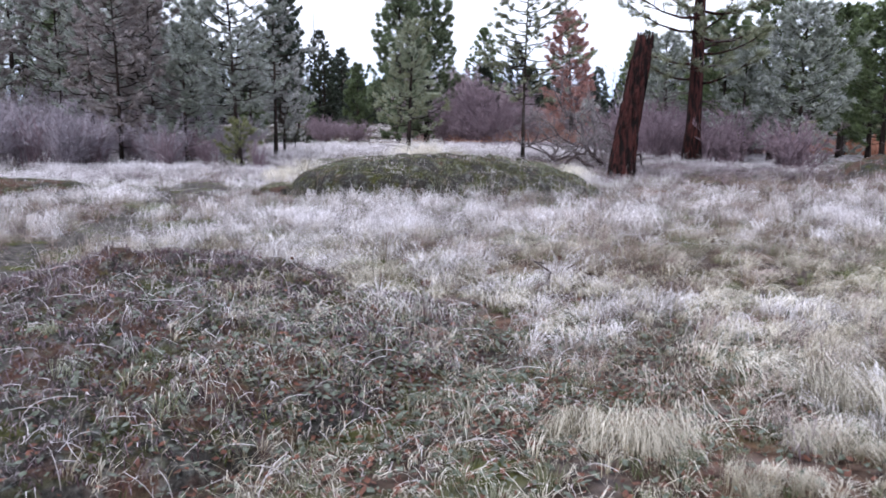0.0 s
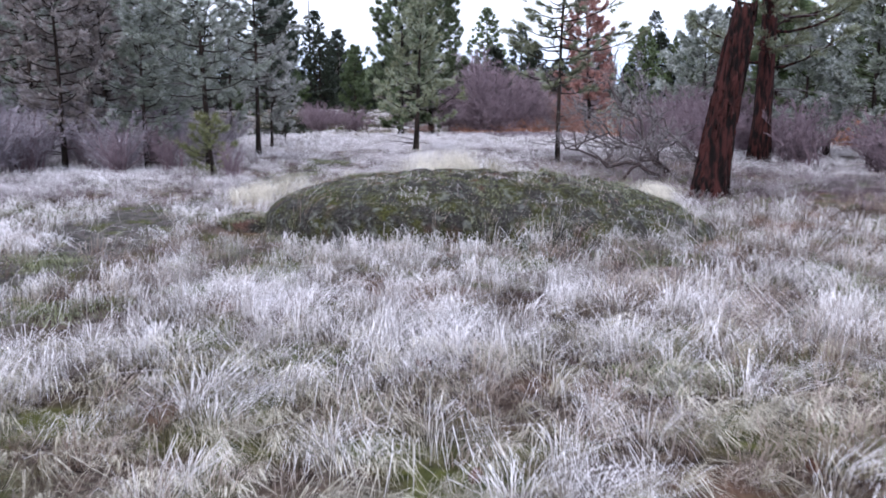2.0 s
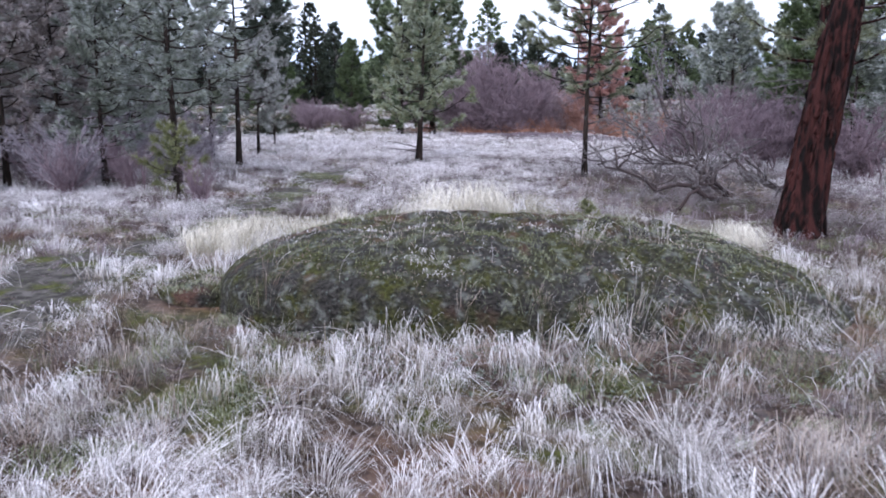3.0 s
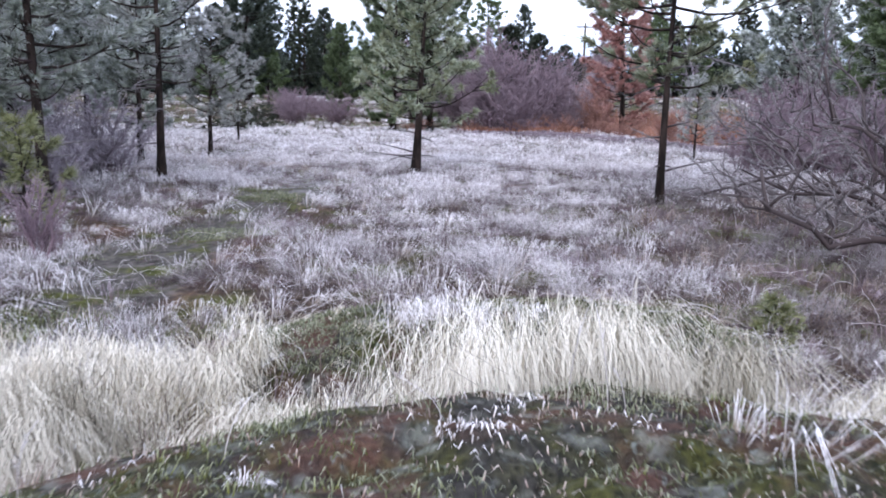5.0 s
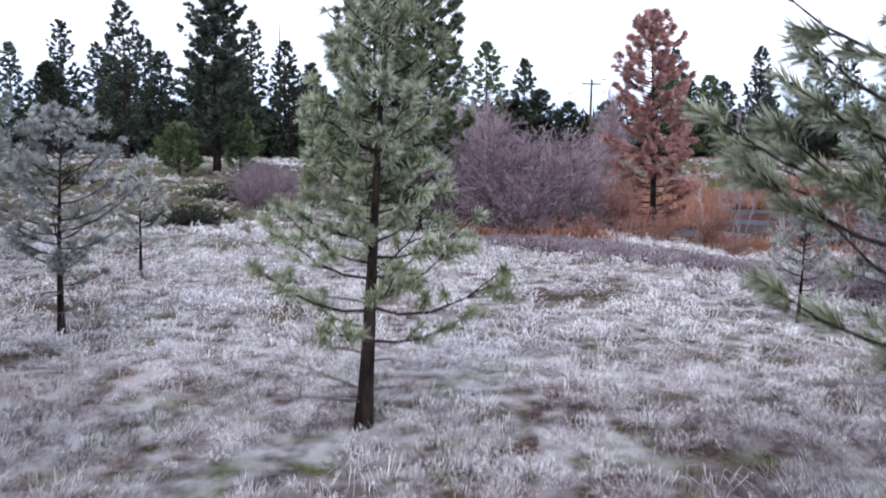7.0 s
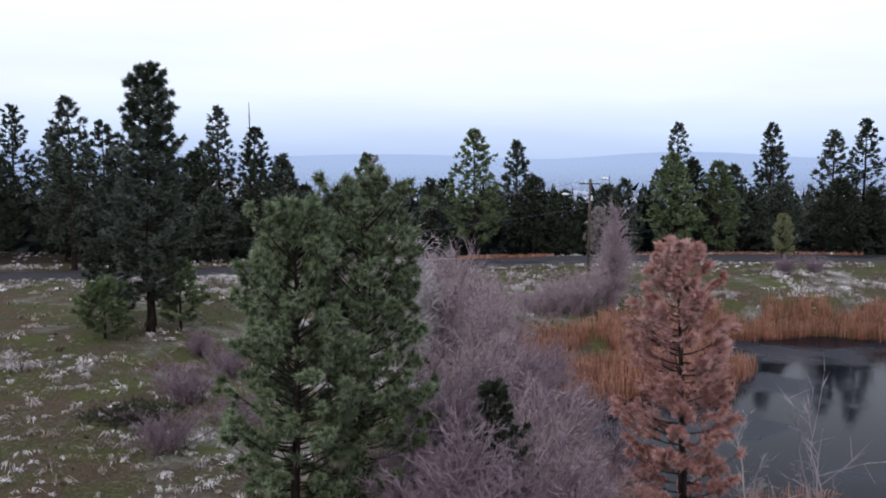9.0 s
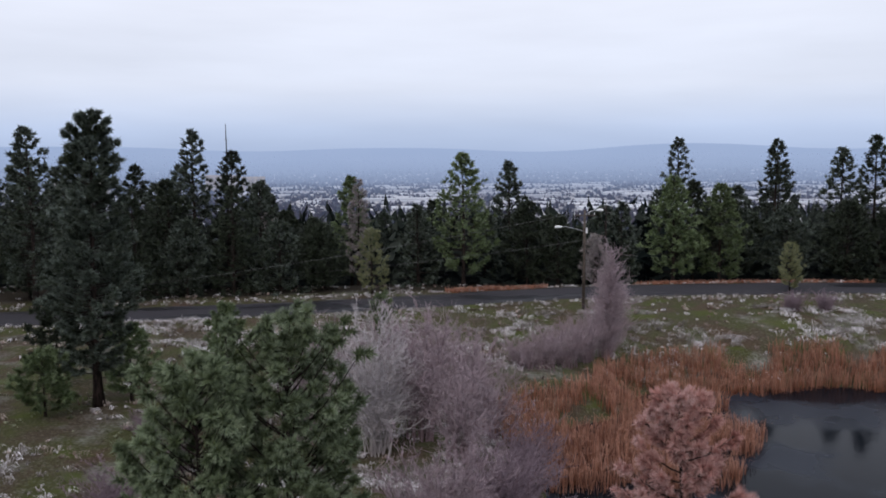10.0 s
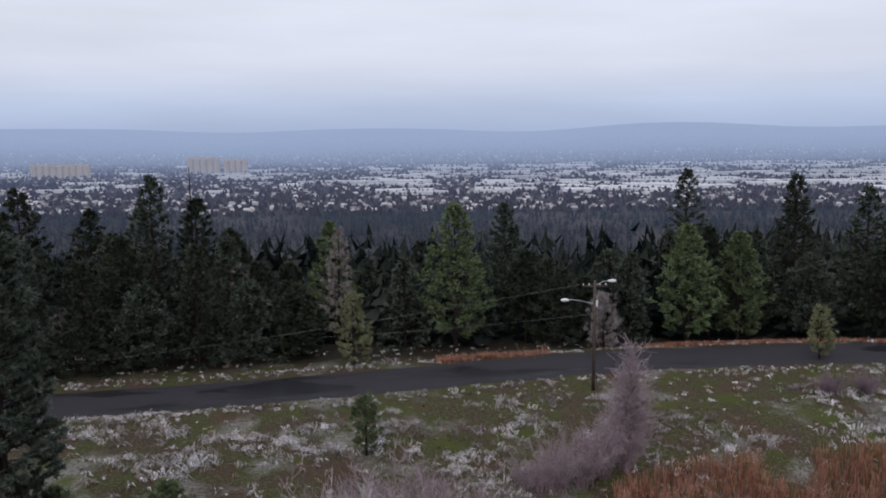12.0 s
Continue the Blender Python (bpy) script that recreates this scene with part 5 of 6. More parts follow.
    for bx, by, bh in ((-0.85, 7.45, 0.28), (-0.45, 11.2, 0.40), (1.9, 11.6, 0.42), (2.6, 11.0, 0.44), (-1.6, 12.0, 0.42),
                       (0.9, 12.6, 0.40), (3.2, 13.4, 0.42), (-2.7, 10.6, 0.36), (0.05, 19.72, 0.11), (0.36, 19.6, 0.13), (-1.9, 20.3, 0.3), (-2.3, 19.6, 0.34)):
        n = 6 if by < 19 else 3
        tuft_blades(rng, bx + rng.normal(0, 0.08, n), by + rng.normal(0, 0.12, n), 48, bh * rng.uniform(0.75, 1.1, n), 1.6, 0.0016, frost, (0.12, -0.12), np.clip(rng.normal(0.5, 0.2, n), 0, 1), True, 1.3, 0.3)
    x, y = field(rng, 280, 10.2, 15.2, lambda y: 1.6 + 0.42 * y)
    ok = (trail_d(x, y) > 0.5) & (waves(x, y, 1.25, 0.6) < 1.0) & (MAIN_MOUND.reach(x, y) > 1)
    x, y = x[ok], y[ok]
    mops(rng, x, y, 42, rng.uniform(0.16, 0.36, len(x)), 0.0014, frost)
    # cushions of rimed forbs, closely set, with dark gaps between them: from y, to y, cushions, half width, stems each, stem half width
    rime = Geo()
    for y0, y1, n, half, per, w, size in ((9.6, 15.5, 480, lambda y: 1.4 + 0.46 * y, 170, 0.0010, 0.17), (18.4, 27, 1350, lambda y: 2.2 + 0.36 * y, 250, 0.0017, 0.22), (27, 36, 1900, lambda y: 5.5 + 0.24 * y, 120, 0.0031, 0.24), (36, 54, 2900, lambda y: 3 + 0.36 * y, 46, 0.0095, 0.29)):
        x, y = field(rng, n, y0, y1, half)
        ok = allowed(x, y) & (trail_d(x, y) > 0.48) & (waves(x, y, 2.1, 0.6) + 0.5 * waves(x, y, 4.1, 2.0) < np.where(y < 27, 0.25, 0.75))
        for m in MOUNDS:
            ok &= m.reach(x, y) > 1.03
        for mx, my, r in MOSS_SPOTS:
            ok &= (x - mx) ** 2 + (y - my) ** 2 > r * r
        x, y = x[ok], y[ok]
        lush = 0.55 + 0.3 * waves(x, y, 0.9, 2.2)
        puffs(rng, x, y, per, size * np.clip(rng.normal(1, 0.3, len(x)), 0.45, 1.7) * (0.8 + 0.35 * lush), w, rime, np.clip(0.3 + 0.4 * lush + 0.58 * sm(25, 31, y) - 0.36 * sm(1.0, 4, np.abs(x)) * sm(25, 27, y) * (1 - sm(33, 37, y)) - 0.42 * sm(1.2, 3.6, x) * sm(17, 19, y) * (1 - sm(29, 33, y)) + rng.normal(0, 0.27, len(x)), 0.02, 1))
    x, y = rng.uniform(-4.4, 0.4, 110), rng.uniform(3.6, 8.0, 110)
    puffs(rng, x, y, 70, rng.uniform(0.05, 0.12, 110), 0.0010, rime, np.clip(rng.normal(0.4, 0.3, 110), 0, 1))
    # dark red-brown undergrowth that fills the gaps
    for y0, y1, n, half, per, w in ((18.4, 25, 1700, lambda y: 2.4 + 0.36 * y, 70, 0.0022), (25, 34, 2300, lambda y: 4 + 0.26 * y, 44, 0.0036), (9.5, 15, 420, lambda y: 1.4 + 0.46 * y, 60, 0.0016)):
        x, y = field(rng, n, y0, y1, half)
        ok = (trail_d(x, y) > 0.5)
        for m in MOUNDS:
            ok &= m.reach(x, y) > 1.03
        for mx, my, r in MOSS_SPOTS:
            ok &= (x - mx) ** 2 + (y - my) ** 2 > r * r
        x, y = x[ok], y[ok]
        puffs(rng, x, y, per, rng.uniform(0.09, 0.19, len(x)), w, forb, np.clip(rng.normal(0.32, 0.2, len(x)), 0, 1))
    tagged(part("rimed_forbs", rime, M_RIMEFORB, None, "frizzy grey-violet forbs crusted white with rime"), category="forbs", kind="stuff")
    for mx, my, r in MOSS_SPOTS:
        a, u = rng.uniform(0, 6.28, 1300), rng.uniform(0, 1, 1300) ** 0.5
        x, y = mx + 1.3 * r * u * np.cos(a), my + r * u * np.sin(a)
        h = rng.uniform(0.03, 0.07, 1300) * (1.2 - 0.7 * u)
        green.blades(rng, np.stack([x, y, surface(x, y)], -1), h, 0.7 * np.stack([np.cos(3 * a), np.sin(3 * a)], -1) * h[:, None], rng.uniform(0.002, 0.005, 1300), np.clip(rng.normal(0.45, 0.2, 1300), 0, 1))
    # lodged grass beside the first rock, lying to one side
    x, y = rng.uniform(-3.6, 6.5, 1500), rng.uniform(5.2, 11.4, 1500)
    ok = ((x > 2.1 + 0.25 * np.sin(3 * y)) | (y > 6.3)) & (FIRST_MOUND.reach(x, y) > 1.08) & (CROWN.reach(x, y) > 1.2)
    x, y = x[ok], y[ok]
    mops(rng, x, y, 30, rng.uniform(0.06, 0.17, len(x)), 0.0015, straw, -0.45 + 0.5 * waves(x, y, 0.8, 0.5), np.clip(rng.normal(0.62, 0.25, len(x)) - 0.32 * sm(7.8, 9.0, y), 0, 1), 2.6)
    # flattened wisps and moss tufts on the bare ground before the first rock
    x, y = rng.uniform(-1.2, 2.8, 620), rng.uniform(3.4, 6.9, 620)
    tuft_blades(rng, x, y, 14, rng.uniform(0.05, 0.14, 620), 2.0, 0.0016, straw, (0.2, -0.2), np.clip(rng.normal(0.5, 0.3, 620), 0, 1), True, 2.0)
    x, y = rng.uniform(-1.2, 2.8, 800), rng.uniform(3.4, 7.4, 800)
    tuft_blades(rng, x, y, 14, rng.uniform(0.03, 0.08, 800), 1.4, 0.003, green, (0, 0), np.clip(rng.normal(0.2, 0.15, 800), 0, 1))
    a, u = rng.uniform(0, 6.28, 60), rng.uniform(0, 1, 60) ** 0.5
    mops(rng, -1.6 + 2.9 * u * np.cos(a), 5.6 + 2.2 * u * np.sin(a), 12, rng.uniform(0.08, 0.24, 60), 0.0009, frost, None, np.clip(rng.normal(0.5, 0.25, 60), 0, 1), 1.5)
    # strands combed over the small hump, and the white bunch on its crown
    x, y = rng.uniform(-1.7, 1.6, 90), rng.uniform(19.2, 20.5, 90)
    mops(rng, x, y, 16, rng.uniform(0.03, 0.08, 90), 0.0013, straw, 0.3, np.clip(rng.normal(0.6, 0.3, 90), 0, 1), 4.0)
    x, y = rng.uniform(-0.72, 0.0, 18), 19.62 + rng.normal(0, 0.09, 18)
    mops(rng, x, y, 34, rng.uniform(0.10, 0.21, 18), 0.0014, frost, None, np.clip(rng.normal(0.85, 0.15, 18), 0, 1), 1.2)
    # stubble on the worn trail
    y = rng.uniform(6, 31, 1500)
    x = np.interp(y, TRAIL_Y, TRAIL_X) + rng.normal(0, 0.55, 1500)
    k = rng.uniform(size=1500) < 0.5
    puffs(rng, x[k], y[k], 22, rng.uniform(0.03, 0.08, k.sum()), 0.0022, forb, np.clip(rng.normal(0.5, 0.3, k.sum()), 0, 1))
    puffs(rng, x[~k], y[~k], 22, rng.uniform(0.03, 0.07, (~k).sum()), 0.0022, green, np.clip(rng.normal(0.45, 0.25, (~k).sum()), 0, 1))
    # big loose clumps between pond and road
    cx, cy = field(rng, 820, 72, 107, lambda y: 0.44 * y)
    ok = allowed(cx, cy) & (waves(cx, cy, 0.35, 0.8) > np.where((cx < -6) & (cy < 98), 0.75, -0.35))
    cx, cy = cx[ok], cy[ok]
    n = len(cx)
    wide = np.repeat(rng.uniform(0.2, 0.85, n), 9)
    x, y = np.repeat(cx, 9) + rng.normal(0, 1, 9 * n) * wide * 1.4, np.repeat(cy, 9) + rng.normal(0, 1, 9 * n) * wide
    ok = allowed(x, y)
    tuft_blades(rng, x[ok], y[ok], 13, (0.25 + 0.4 * wide * rng.uniform(0.6, 1.3, 9 * n))[ok], 1.4, 0.017, frost, (0.1, -0.1), np.clip(np.repeat(rng.normal(0.27, 0.2, n), 9) + rng.normal(0, 0.12, 9 * n), 0, 1)[ok])
    # white bank between the trail and the long outcrop
    x, y = rng.uniform(-3.2, -1.4, 85), rng.uniform(18.3, 19.5, 85)
    mops(rng, x, y, 60, rng.uniform(0.2, 0.38, 85), 0.0017, straw, None, np.clip(rng.normal(0.75, 0.2, 85), 0, 1))
    # the tallest clumps in the middle of the fringe
    x, y = rng.uniform(-0.75, 0.35, 34), 18.25 + rng.normal(0, 0.1, 34)
    mops(rng, x, y, 95, rng.uniform(0.40, 0.58, 34), 0.0012, straw, -1.3, np.clip(rng.normal(0.8, 0.2, 34), 0, 1))
    # verge of the road
    x = rng.uniform(-40, 45, 900)
    y = road_y(x) + rng.choice([-1, 1], 900) * rng.uniform(3.6, 5.2, 900)
    tuft_blades(rng, x, y, 14, rng.uniform(0.2, 0.4, 900), 0.9, 0.016, frost, (0.1, -0.04), np.clip(rng.normal(0.3, 0.2, 900), 0, 1))
    tagged(part("lodged_grass", straw, M_STRAW, None, "straw-yellow grass laid flat and rimed"), category="grass", kind="stuff")
    for nm, g, m, lb in (("frosted_grass", frost, M_FROSTGRASS, "pale drooping bunch grass thick with rime"), ("dry_grass", dry, M_DRYGRASS, "brown dry grass with rimed tips"),
                         ("dead_forbs", forb, M_LITTER, "dark red-brown dead forbs under the rimed grass"), ("green_grass", green, M_GREENGRASS, "short green grass and moss between the tufts")):
        tagged(part(nm, g, m, None, lb), category="grass", kind="stuff")


def reeds():
    rng = np.random.default_rng(12)
    g = Geo()
    n = 46000
    x, y = rng.uniform(5, 50, n), rng.uniform(48, 105, n)
    d = pond_d(x, y)
    bank = (d > 0.97) & (d < 1.2) & (y > 80)
    west = (x < 21.5 + 0.8 * np.sin(y)) & (x > 8.4) & (y > 76) & (y < 96) & (d < 1.15) & (x < 9 + (y - 62) * 0.62)
    near = (d > 0.9) & (d < 1.14) & (y < 62) & (x < 22)
    clump = waves(x, y, 0.9, 0.3) > -0.55
    ok = (bank | west | near) & clump
    x, y = x[ok], y[ok]
    m = 3
    x, y = np.repeat(x, m) + rng.normal(0, 0.12, len(x) * m), np.repeat(y, m) + rng.normal(0, 0.12, len(y) * m)
    z = np.maximum(land(x, y), -1.8)
    h = rng.uniform(0.8, 1.55, len(x))
    az, ln = rng.uniform(0, 6.28, len(x)), h * rng.uniform(0.1, 0.55, len(x))
    g.blades(rng, np.stack([x, y, z], -1), h, np.stack([np.cos(az) * ln, np.sin(az) * ln], -1), rng.uniform(0.012, 0.024, len(x)))
    # red litter and sedge across the road and at the thicket's foot
    for x0, x1, off, k in ((5, 15, 4.6, 1400), (24, 48, 4.8, 2400)):
        xx = rng.uniform(x0, x1, k)
        yy = road_y(xx) + off + rng.normal(0, 0.6, k)
        hh = rng.uniform(0.2, 0.55, k)
        az = rng.uniform(0, 6.28, k)
        g.blades(rng, np.stack([xx, yy, land(xx, yy)], -1), hh, 0.5 * np.stack([np.cos(az), np.sin(az)], -1) * hh[:, None], np.full(k, 0.03))
    k = 2600
    u = rng.uniform(0, 1, k)
    xx, yy = 1.5 + 4.5 * u + rng.normal(0, 0.4, k), 52.4 - 1.2 * u + rng.normal(0, 0.5, k)
    hh, az = rng.uniform(0.2, 0.6, k), rng.uniform(0, 6.28, k)
    g.blades(rng, np.stack([xx, yy, land(xx, yy)], -1), hh, 0.5 * np.stack([np.cos(az), np.sin(az)], -1) * hh[:, None], np.full(k, 0.014))
    b = Geo()
    k = 16000
    u = rng.uniform(0, 1, k)
    xx, yy = 1.0 + 11.5 * u + rng.normal(0, 0.5, k), 52.2 - 9.0 * u + rng.normal(0, 0.7, k)
    hh, az = rng.uniform(0.15, 0.42, k), rng.uniform(0, 6.28, k)
    b.blades(rng, np.stack([xx, yy, land(xx, yy)], -1), hh, 0.7 * np.stack([np.cos(az), np.sin(az)], -1) * hh[:, None], np.full(k, 0.013))
    tagged(part("brush_bank", b, M_LITTER, None, "low dark purple-brown brush along the bank"), category="brush", kind="stuff")
    tagged(part("reeds", g, M_REED, None, "rust-orange cattail reeds round the pond"), category="reeds", kind="stuff")


def stalks():
    """Rimed weed stems that stand above the grass, and curled stems over the first rock."""
    rng = np.random.default_rng(13)
    g = Geo()
    x, y = field(rng, 800, 3, 30, lambda y: 2.4 + 0.45 * y)
    x2, y2 = rng.uniform(-4.4, 1.6, 800), rng.uniform(4.0, 8.2, 800)
    x3, y3 = field(rng, 900, 9.5, 27, lambda y: 1.2 + 0.3 * y)
    y3 = np.where((MAIN_MOUND.reach(x3, y3) < 1.1) | (np.abs(y3 - 17) < 1.4), y3 + 4.5, y3)
    x, y = np.r_[x, x2, x3], np.r_[y, y2, y3]
    z = surface(x, y)
    h = np.r_[rng.uniform(0.15, 0.5, 800) * (1 - 0.45 * (y[:800] < 8)), rng.uniform(0.06, 0.2, 800), rng.uniform(0.16, 0.38, 900)]
    for i in range(len(x)):
        q = np.linspace(0, 1, 6)
        az, ln = rng.uniform(0, 6.28), h[i] * (rng.uniform(0.1, 0.7) if i < 800 else rng.uniform(0.6, 1.6))
        sag = 0.3 if i < 800 else rng.uniform(0.5, 0.95)
        twist = rng.normal(0, 0.6)
        pts = np.stack([x[i] + np.cos(az + twist * q) * ln * q ** 1.6, y[i] + np.sin(az + twist * q) * ln * q ** 1.6, z[i] - 0.02 + h[i] * (1.3 * q - sag * 1.3 * q * q)], -1)
        g.tube(pts, np.linspace(0.0018, 0.0011, 6), 3, 0.2, 0.9, cap=False)
        b = pts[rng.integers(2, 6, 6)] + rng.normal(0, 0.003, (6, 3))
        g.spikes(b, b + unit(rng.normal(0, 1, (6, 3)) + np.array([0, 0, 0.7])) * 0.2 * h[i] * rng.uniform(0.3, 1, (6, 1)), 0.0014, 0.5, 1.0)
    tagged(part("weed_stalks", g, M_STALK, None, "thin dead weed stems crusted with rime"), category="weeds", kind="stuff")


def low_leaves():
    """Small leaves of ground cover on the first rock and in front of the long outcrop."""
    rng = np.random.default_rng(14)
    g = Geo()
    n = 5200
    x = np.r_[rng.normal(0.3, 1.5, n), rng.normal(0.8, 1.6, 1600)]
    y = np.r_[rng.normal(5.3, 0.9, n), rng.normal(14.3, 0.5, 1600)]
    z = surface(x, y) + rng.uniform(0.01, 0.07, len(x))
    a = rng.uniform(0, 6.28, len(x))
    s = rng.uniform(0.012, 0.03, len(x))
    d = np.stack([np.cos(a), np.sin(a), rng.uniform(-0.2, 0.6, len(x))], -1) * s[:, None]
    w = np.stack([-np.sin(a), np.cos(a), rng.normal(0, 0.3, len(x))], -1) * s[:, None] * 0.6
    c = np.stack([x, y, z], -1)
    v = np.stack([c - d, c + w, c + d, c - w], 1)
    g.add(v, 4 * np.arange(len(x))[:, None, None] + np.array([[0, 1, 2], [0, 2, 3]])[None])
    fallen = Geo()
    n = 5200
    x, y = np.r_[rng.normal(0.6, 0.9, n // 2), rng.uniform(-4.5, 2.4, n // 2)], np.r_[rng.normal(4.9, 0.7, n // 2), rng.uniform(3.4, 7.6, n // 2)]
    c = np.stack([x, y, surface(x, y) + rng.uniform(0.005, 0.03, n)], -1)
    a, s = rng.uniform(0, 6.28, n), rng.uniform(0.012, 0.03, n)
    d = np.stack([np.cos(a), np.sin(a), rng.uniform(-0.3, 0.5, n)], -1) * s[:, None]
    w = np.stack([-np.sin(a), np.cos(a), rng.normal(0, 0.4, n)], -1) * s[:, None] * 0.55
    fallen.add(np.stack([c - d, c + w, c + d, c - w], 1), 4 * np.arange(n)[:, None, None] + np.array([[0, 1, 2], [0, 2, 3]])[None])
    tagged(part("fallen_leaves", fallen, M_FALLEN, None, "small curled rust-brown leaves on the ground"), category="fallen leaves", kind="stuff")
    tagged(part("ground_cover", g, M_LEAF, None, "small grey-green leaves close to the ground"), category="ground cover", kind="stuff")


def moss():
    """Short moss, litter and rimed stubble that roughen each rock, as parts of it."""
    rng = np.random.default_rng(15)
    amount = {id(MAIN_MOUND): 26000, id(BACK_MOUND): 16000, id(FIRST_MOUND): 18000, id(CROWN): 8000, id(LEDGE): 1800, id(SLAB): 2500, id(RIGHT_ROCK): 2500}
    for m, ob in ROCKS:
        n = amount[id(m)]
        a, u = rng.uniform(0, 6.28, n), np.sqrt(rng.uniform(0, 1, n))
        c, s = math.cos(m.turn), math.sin(m.turn)
        p, q = u * np.cos(a) * m.rx, u * np.sin(a) * m.ry
        x, y = m.x + p * c - q * s, m.y + p * s + q * c
        clump = waves(x, y, 5.0, 1.0) + waves(x, y, 11.0, 2.0) + rng.normal(0, 0.5, n)
        first = m in (FIRST_MOUND, CROWN)
        for nm, mt, sel, tall in (("litter" if first else "moss", M_LITTER if first else M_GREENGRASS, clump > (-0.7 if first else -0.9 if m is BACK_MOUND else 0.3), 1.5 if first else 1.0),
                                  ("rimed_stubble", M_FROSTGRASS, clump < (-1.3 if first else -1.6 if m is BACK_MOUND else -1.4), 1.0), ("dead_duff", M_DRYGRASS, (clump > -0.6) & (clump < (-0.55 if m is BACK_MOUND else -0.25)), 0.8)):
            k = int(sel.sum())
            g = Geo()
            h = tall * rng.uniform(0.012, 0.05, k)
            az = rng.uniform(0, 6.28, k)
            g.blades(rng, np.stack([x[sel], y[sel], m.top(x[sel], y[sel]) - 0.004], -1), h, 1.2 * np.stack([np.cos(az), np.sin(az)], -1) * h[:, None], np.full(k, 0.0028), rng.uniform(0, 0.5 if first else 0.7 if m is BACK_MOUND else 1, k))
            part(nm, g, mt, ob, kind="stuff")


grass()
moss()
reeds()
stalks()
low_leaves()


def pine_cone(x, y, turn):
    g = Geo()
    rng = np.random.default_rng(int(100 * (x + 9)))
    s = np.linspace(0, 1, 9)
    core = np.stack([0.085 * s, 0 * s, 0.03 + 0 * s], -1)
    g.tube(core, 0.018 * np.sin(np.pi * (0.12 + 0.8 * s)), 7)
    k = np.arange(44)
    u, az = k / 44, k * 2.4
    r = 0.018 * np.sin(np.pi * (0.12 + 0.8 * u))
    b = np.stack([0.085 * u, r * np.cos(az), 0.03 + r * np.sin(az)], -1)
    e = b + np.stack([0.012 + 0 * u, 0.016 * np.cos(az), 0.016 * np.sin(az)], -1)
    g.spikes(b, e, 0.007)
    ob = part("pine_cone", g, M_CONE, None, "brown open pine cone lying in the grass")
    ob.matrix_basis = pose(x, y, float(surface(x, y)) + 0.03, 0, 0, turn) @ Matrix.Scale(1.15, 4)
    tagged(ob, category="pine cone", group="pine cones")


for x, y, a in ((0.21, 8.05, 20), (0.9, 8.35, 140), (0.02, 8.95, 70), (-0.17, 10.5, 200), (1.6, 9.1, 260)):
    pine_cone(x, y, a)


# ---- pole, street lamps, wires ----
def utility_pole(x, y):
    z = float(land(x, y)) - 0.1
    top = thing("utility_pole", (x, y, z), "weathered wooden utility pole with crossarm and street lamp beside the road", "utility pole")
    g = Geo()
    g.tube([(0, 0, 0), (0, 0, 4), (0, 0, 8.55)], (0.15, 0.125, 0.10), 12)
    part("pole", g, M_POLE, top, smooth=True)
    g = Geo()
    g.box((0, 0.12, 8.05), (1.9, 0.1, 0.12))
    part("crossarm", g, M_POLE, top)
    for u in (-0.85, -0.4, 0.4, 0.85):
        g = Geo()
        g.tube([(u, 0.12, 8.17), (u, 0.12, 8.24), (u, 0.12, 8.27), (u, 0.12, 8.32)], (0.02, 0.045, 0.045, 0.02), 8)
        part("insulator", g, M_LAMP, top)
    for hgt, ln, sgn in ((6.75, 2.0, -1), (8.15, 0.9, 1)):
        g = Geo()
        q = np.linspace(0, 1, 8)
        g.tube(np.stack([sgn * ln * q, -0.35 * q, hgt + 0.45 * np.sin(q * 1.45)], -1), np.full(8, 0.028), 8)
        arm = part("lamp_arm", g, M_STEEL, top, "curved galvanised steel arm", True)
        g = Geo()
        e = np.array([sgn * ln, -0.35, hgt + 0.43])
        g.tube(np.stack([e + np.array([sgn * d, 0, 0]) for d in (0, 0.08, 0.3, 0.55, 0.62)]), (0.04, 0.09, 0.13, 0.10, 0.03), 10)
        part("lamp_head", g, M_LAMP, arm, "pale street lamp head, unlit", True)
    g = Geo()
    g.box((0.16, -0.05, 6.6), (0.14, 0.14, 0.45))
    part("photocell_box", g, M_LAMP, top)


def wire(a, b, sag, name="overhead_wire"):
    q = np.linspace(0, 1, 24)
    p = np.array(a) + (np.array(b) - np.array(a)) * q[:, None]
    p[:, 2] -= sag * 4 * q * (1 - q)
    g = Geo()
    g.tube(p, np.full(24, 0.013), 5)
    tagged(part(name, g, M_WIRE, None, "thin sagging overhead wire", True), category="wire", group="overhead wires")


utility_pole(16.6, 108.2)
wire((15.8, 108.3, float(land(16.6, 108.2)) + 8.2), (-33, 116.5, 1.2), 0.5)
wire((16.5, 108.2, float(land(16.6, 108.2)) + 5.9), (-20, 125.0, 1.6), 0.5)


def tall_spar(x, y, h, r, label):
    top = thing("dead_spar", (x, y, float(land(x, y)) - 0.2), label, "dead tree", "dead spars")
    g = Geo()
    s = np.linspace(0, 1, 8)
    g.tube(np.stack([0.15 * np.sin(2 * s), 0 * s, h * s], -1), r * (1 - 0.85 * s), 8)
    part("trunk", g, M_BARK, top, smooth=True)
    rng = np.random.default_rng(int(h * 10))
    w = Geo()
    t = rng.uniform(0.3, 0.95, 26)
    b = np.stack([0.15 * np.sin(2 * t), 0 * t, h * t], -1)
    w.spikes(b, b + unit(rng.normal(0, 1, (26, 3)) * np.array([1, 1, 0.3])) * rng.uniform(0.2, 0.9, (26, 1)), 0.03)
    part("limb_work", w, M_DEADWOOD, top, kind="stuff")


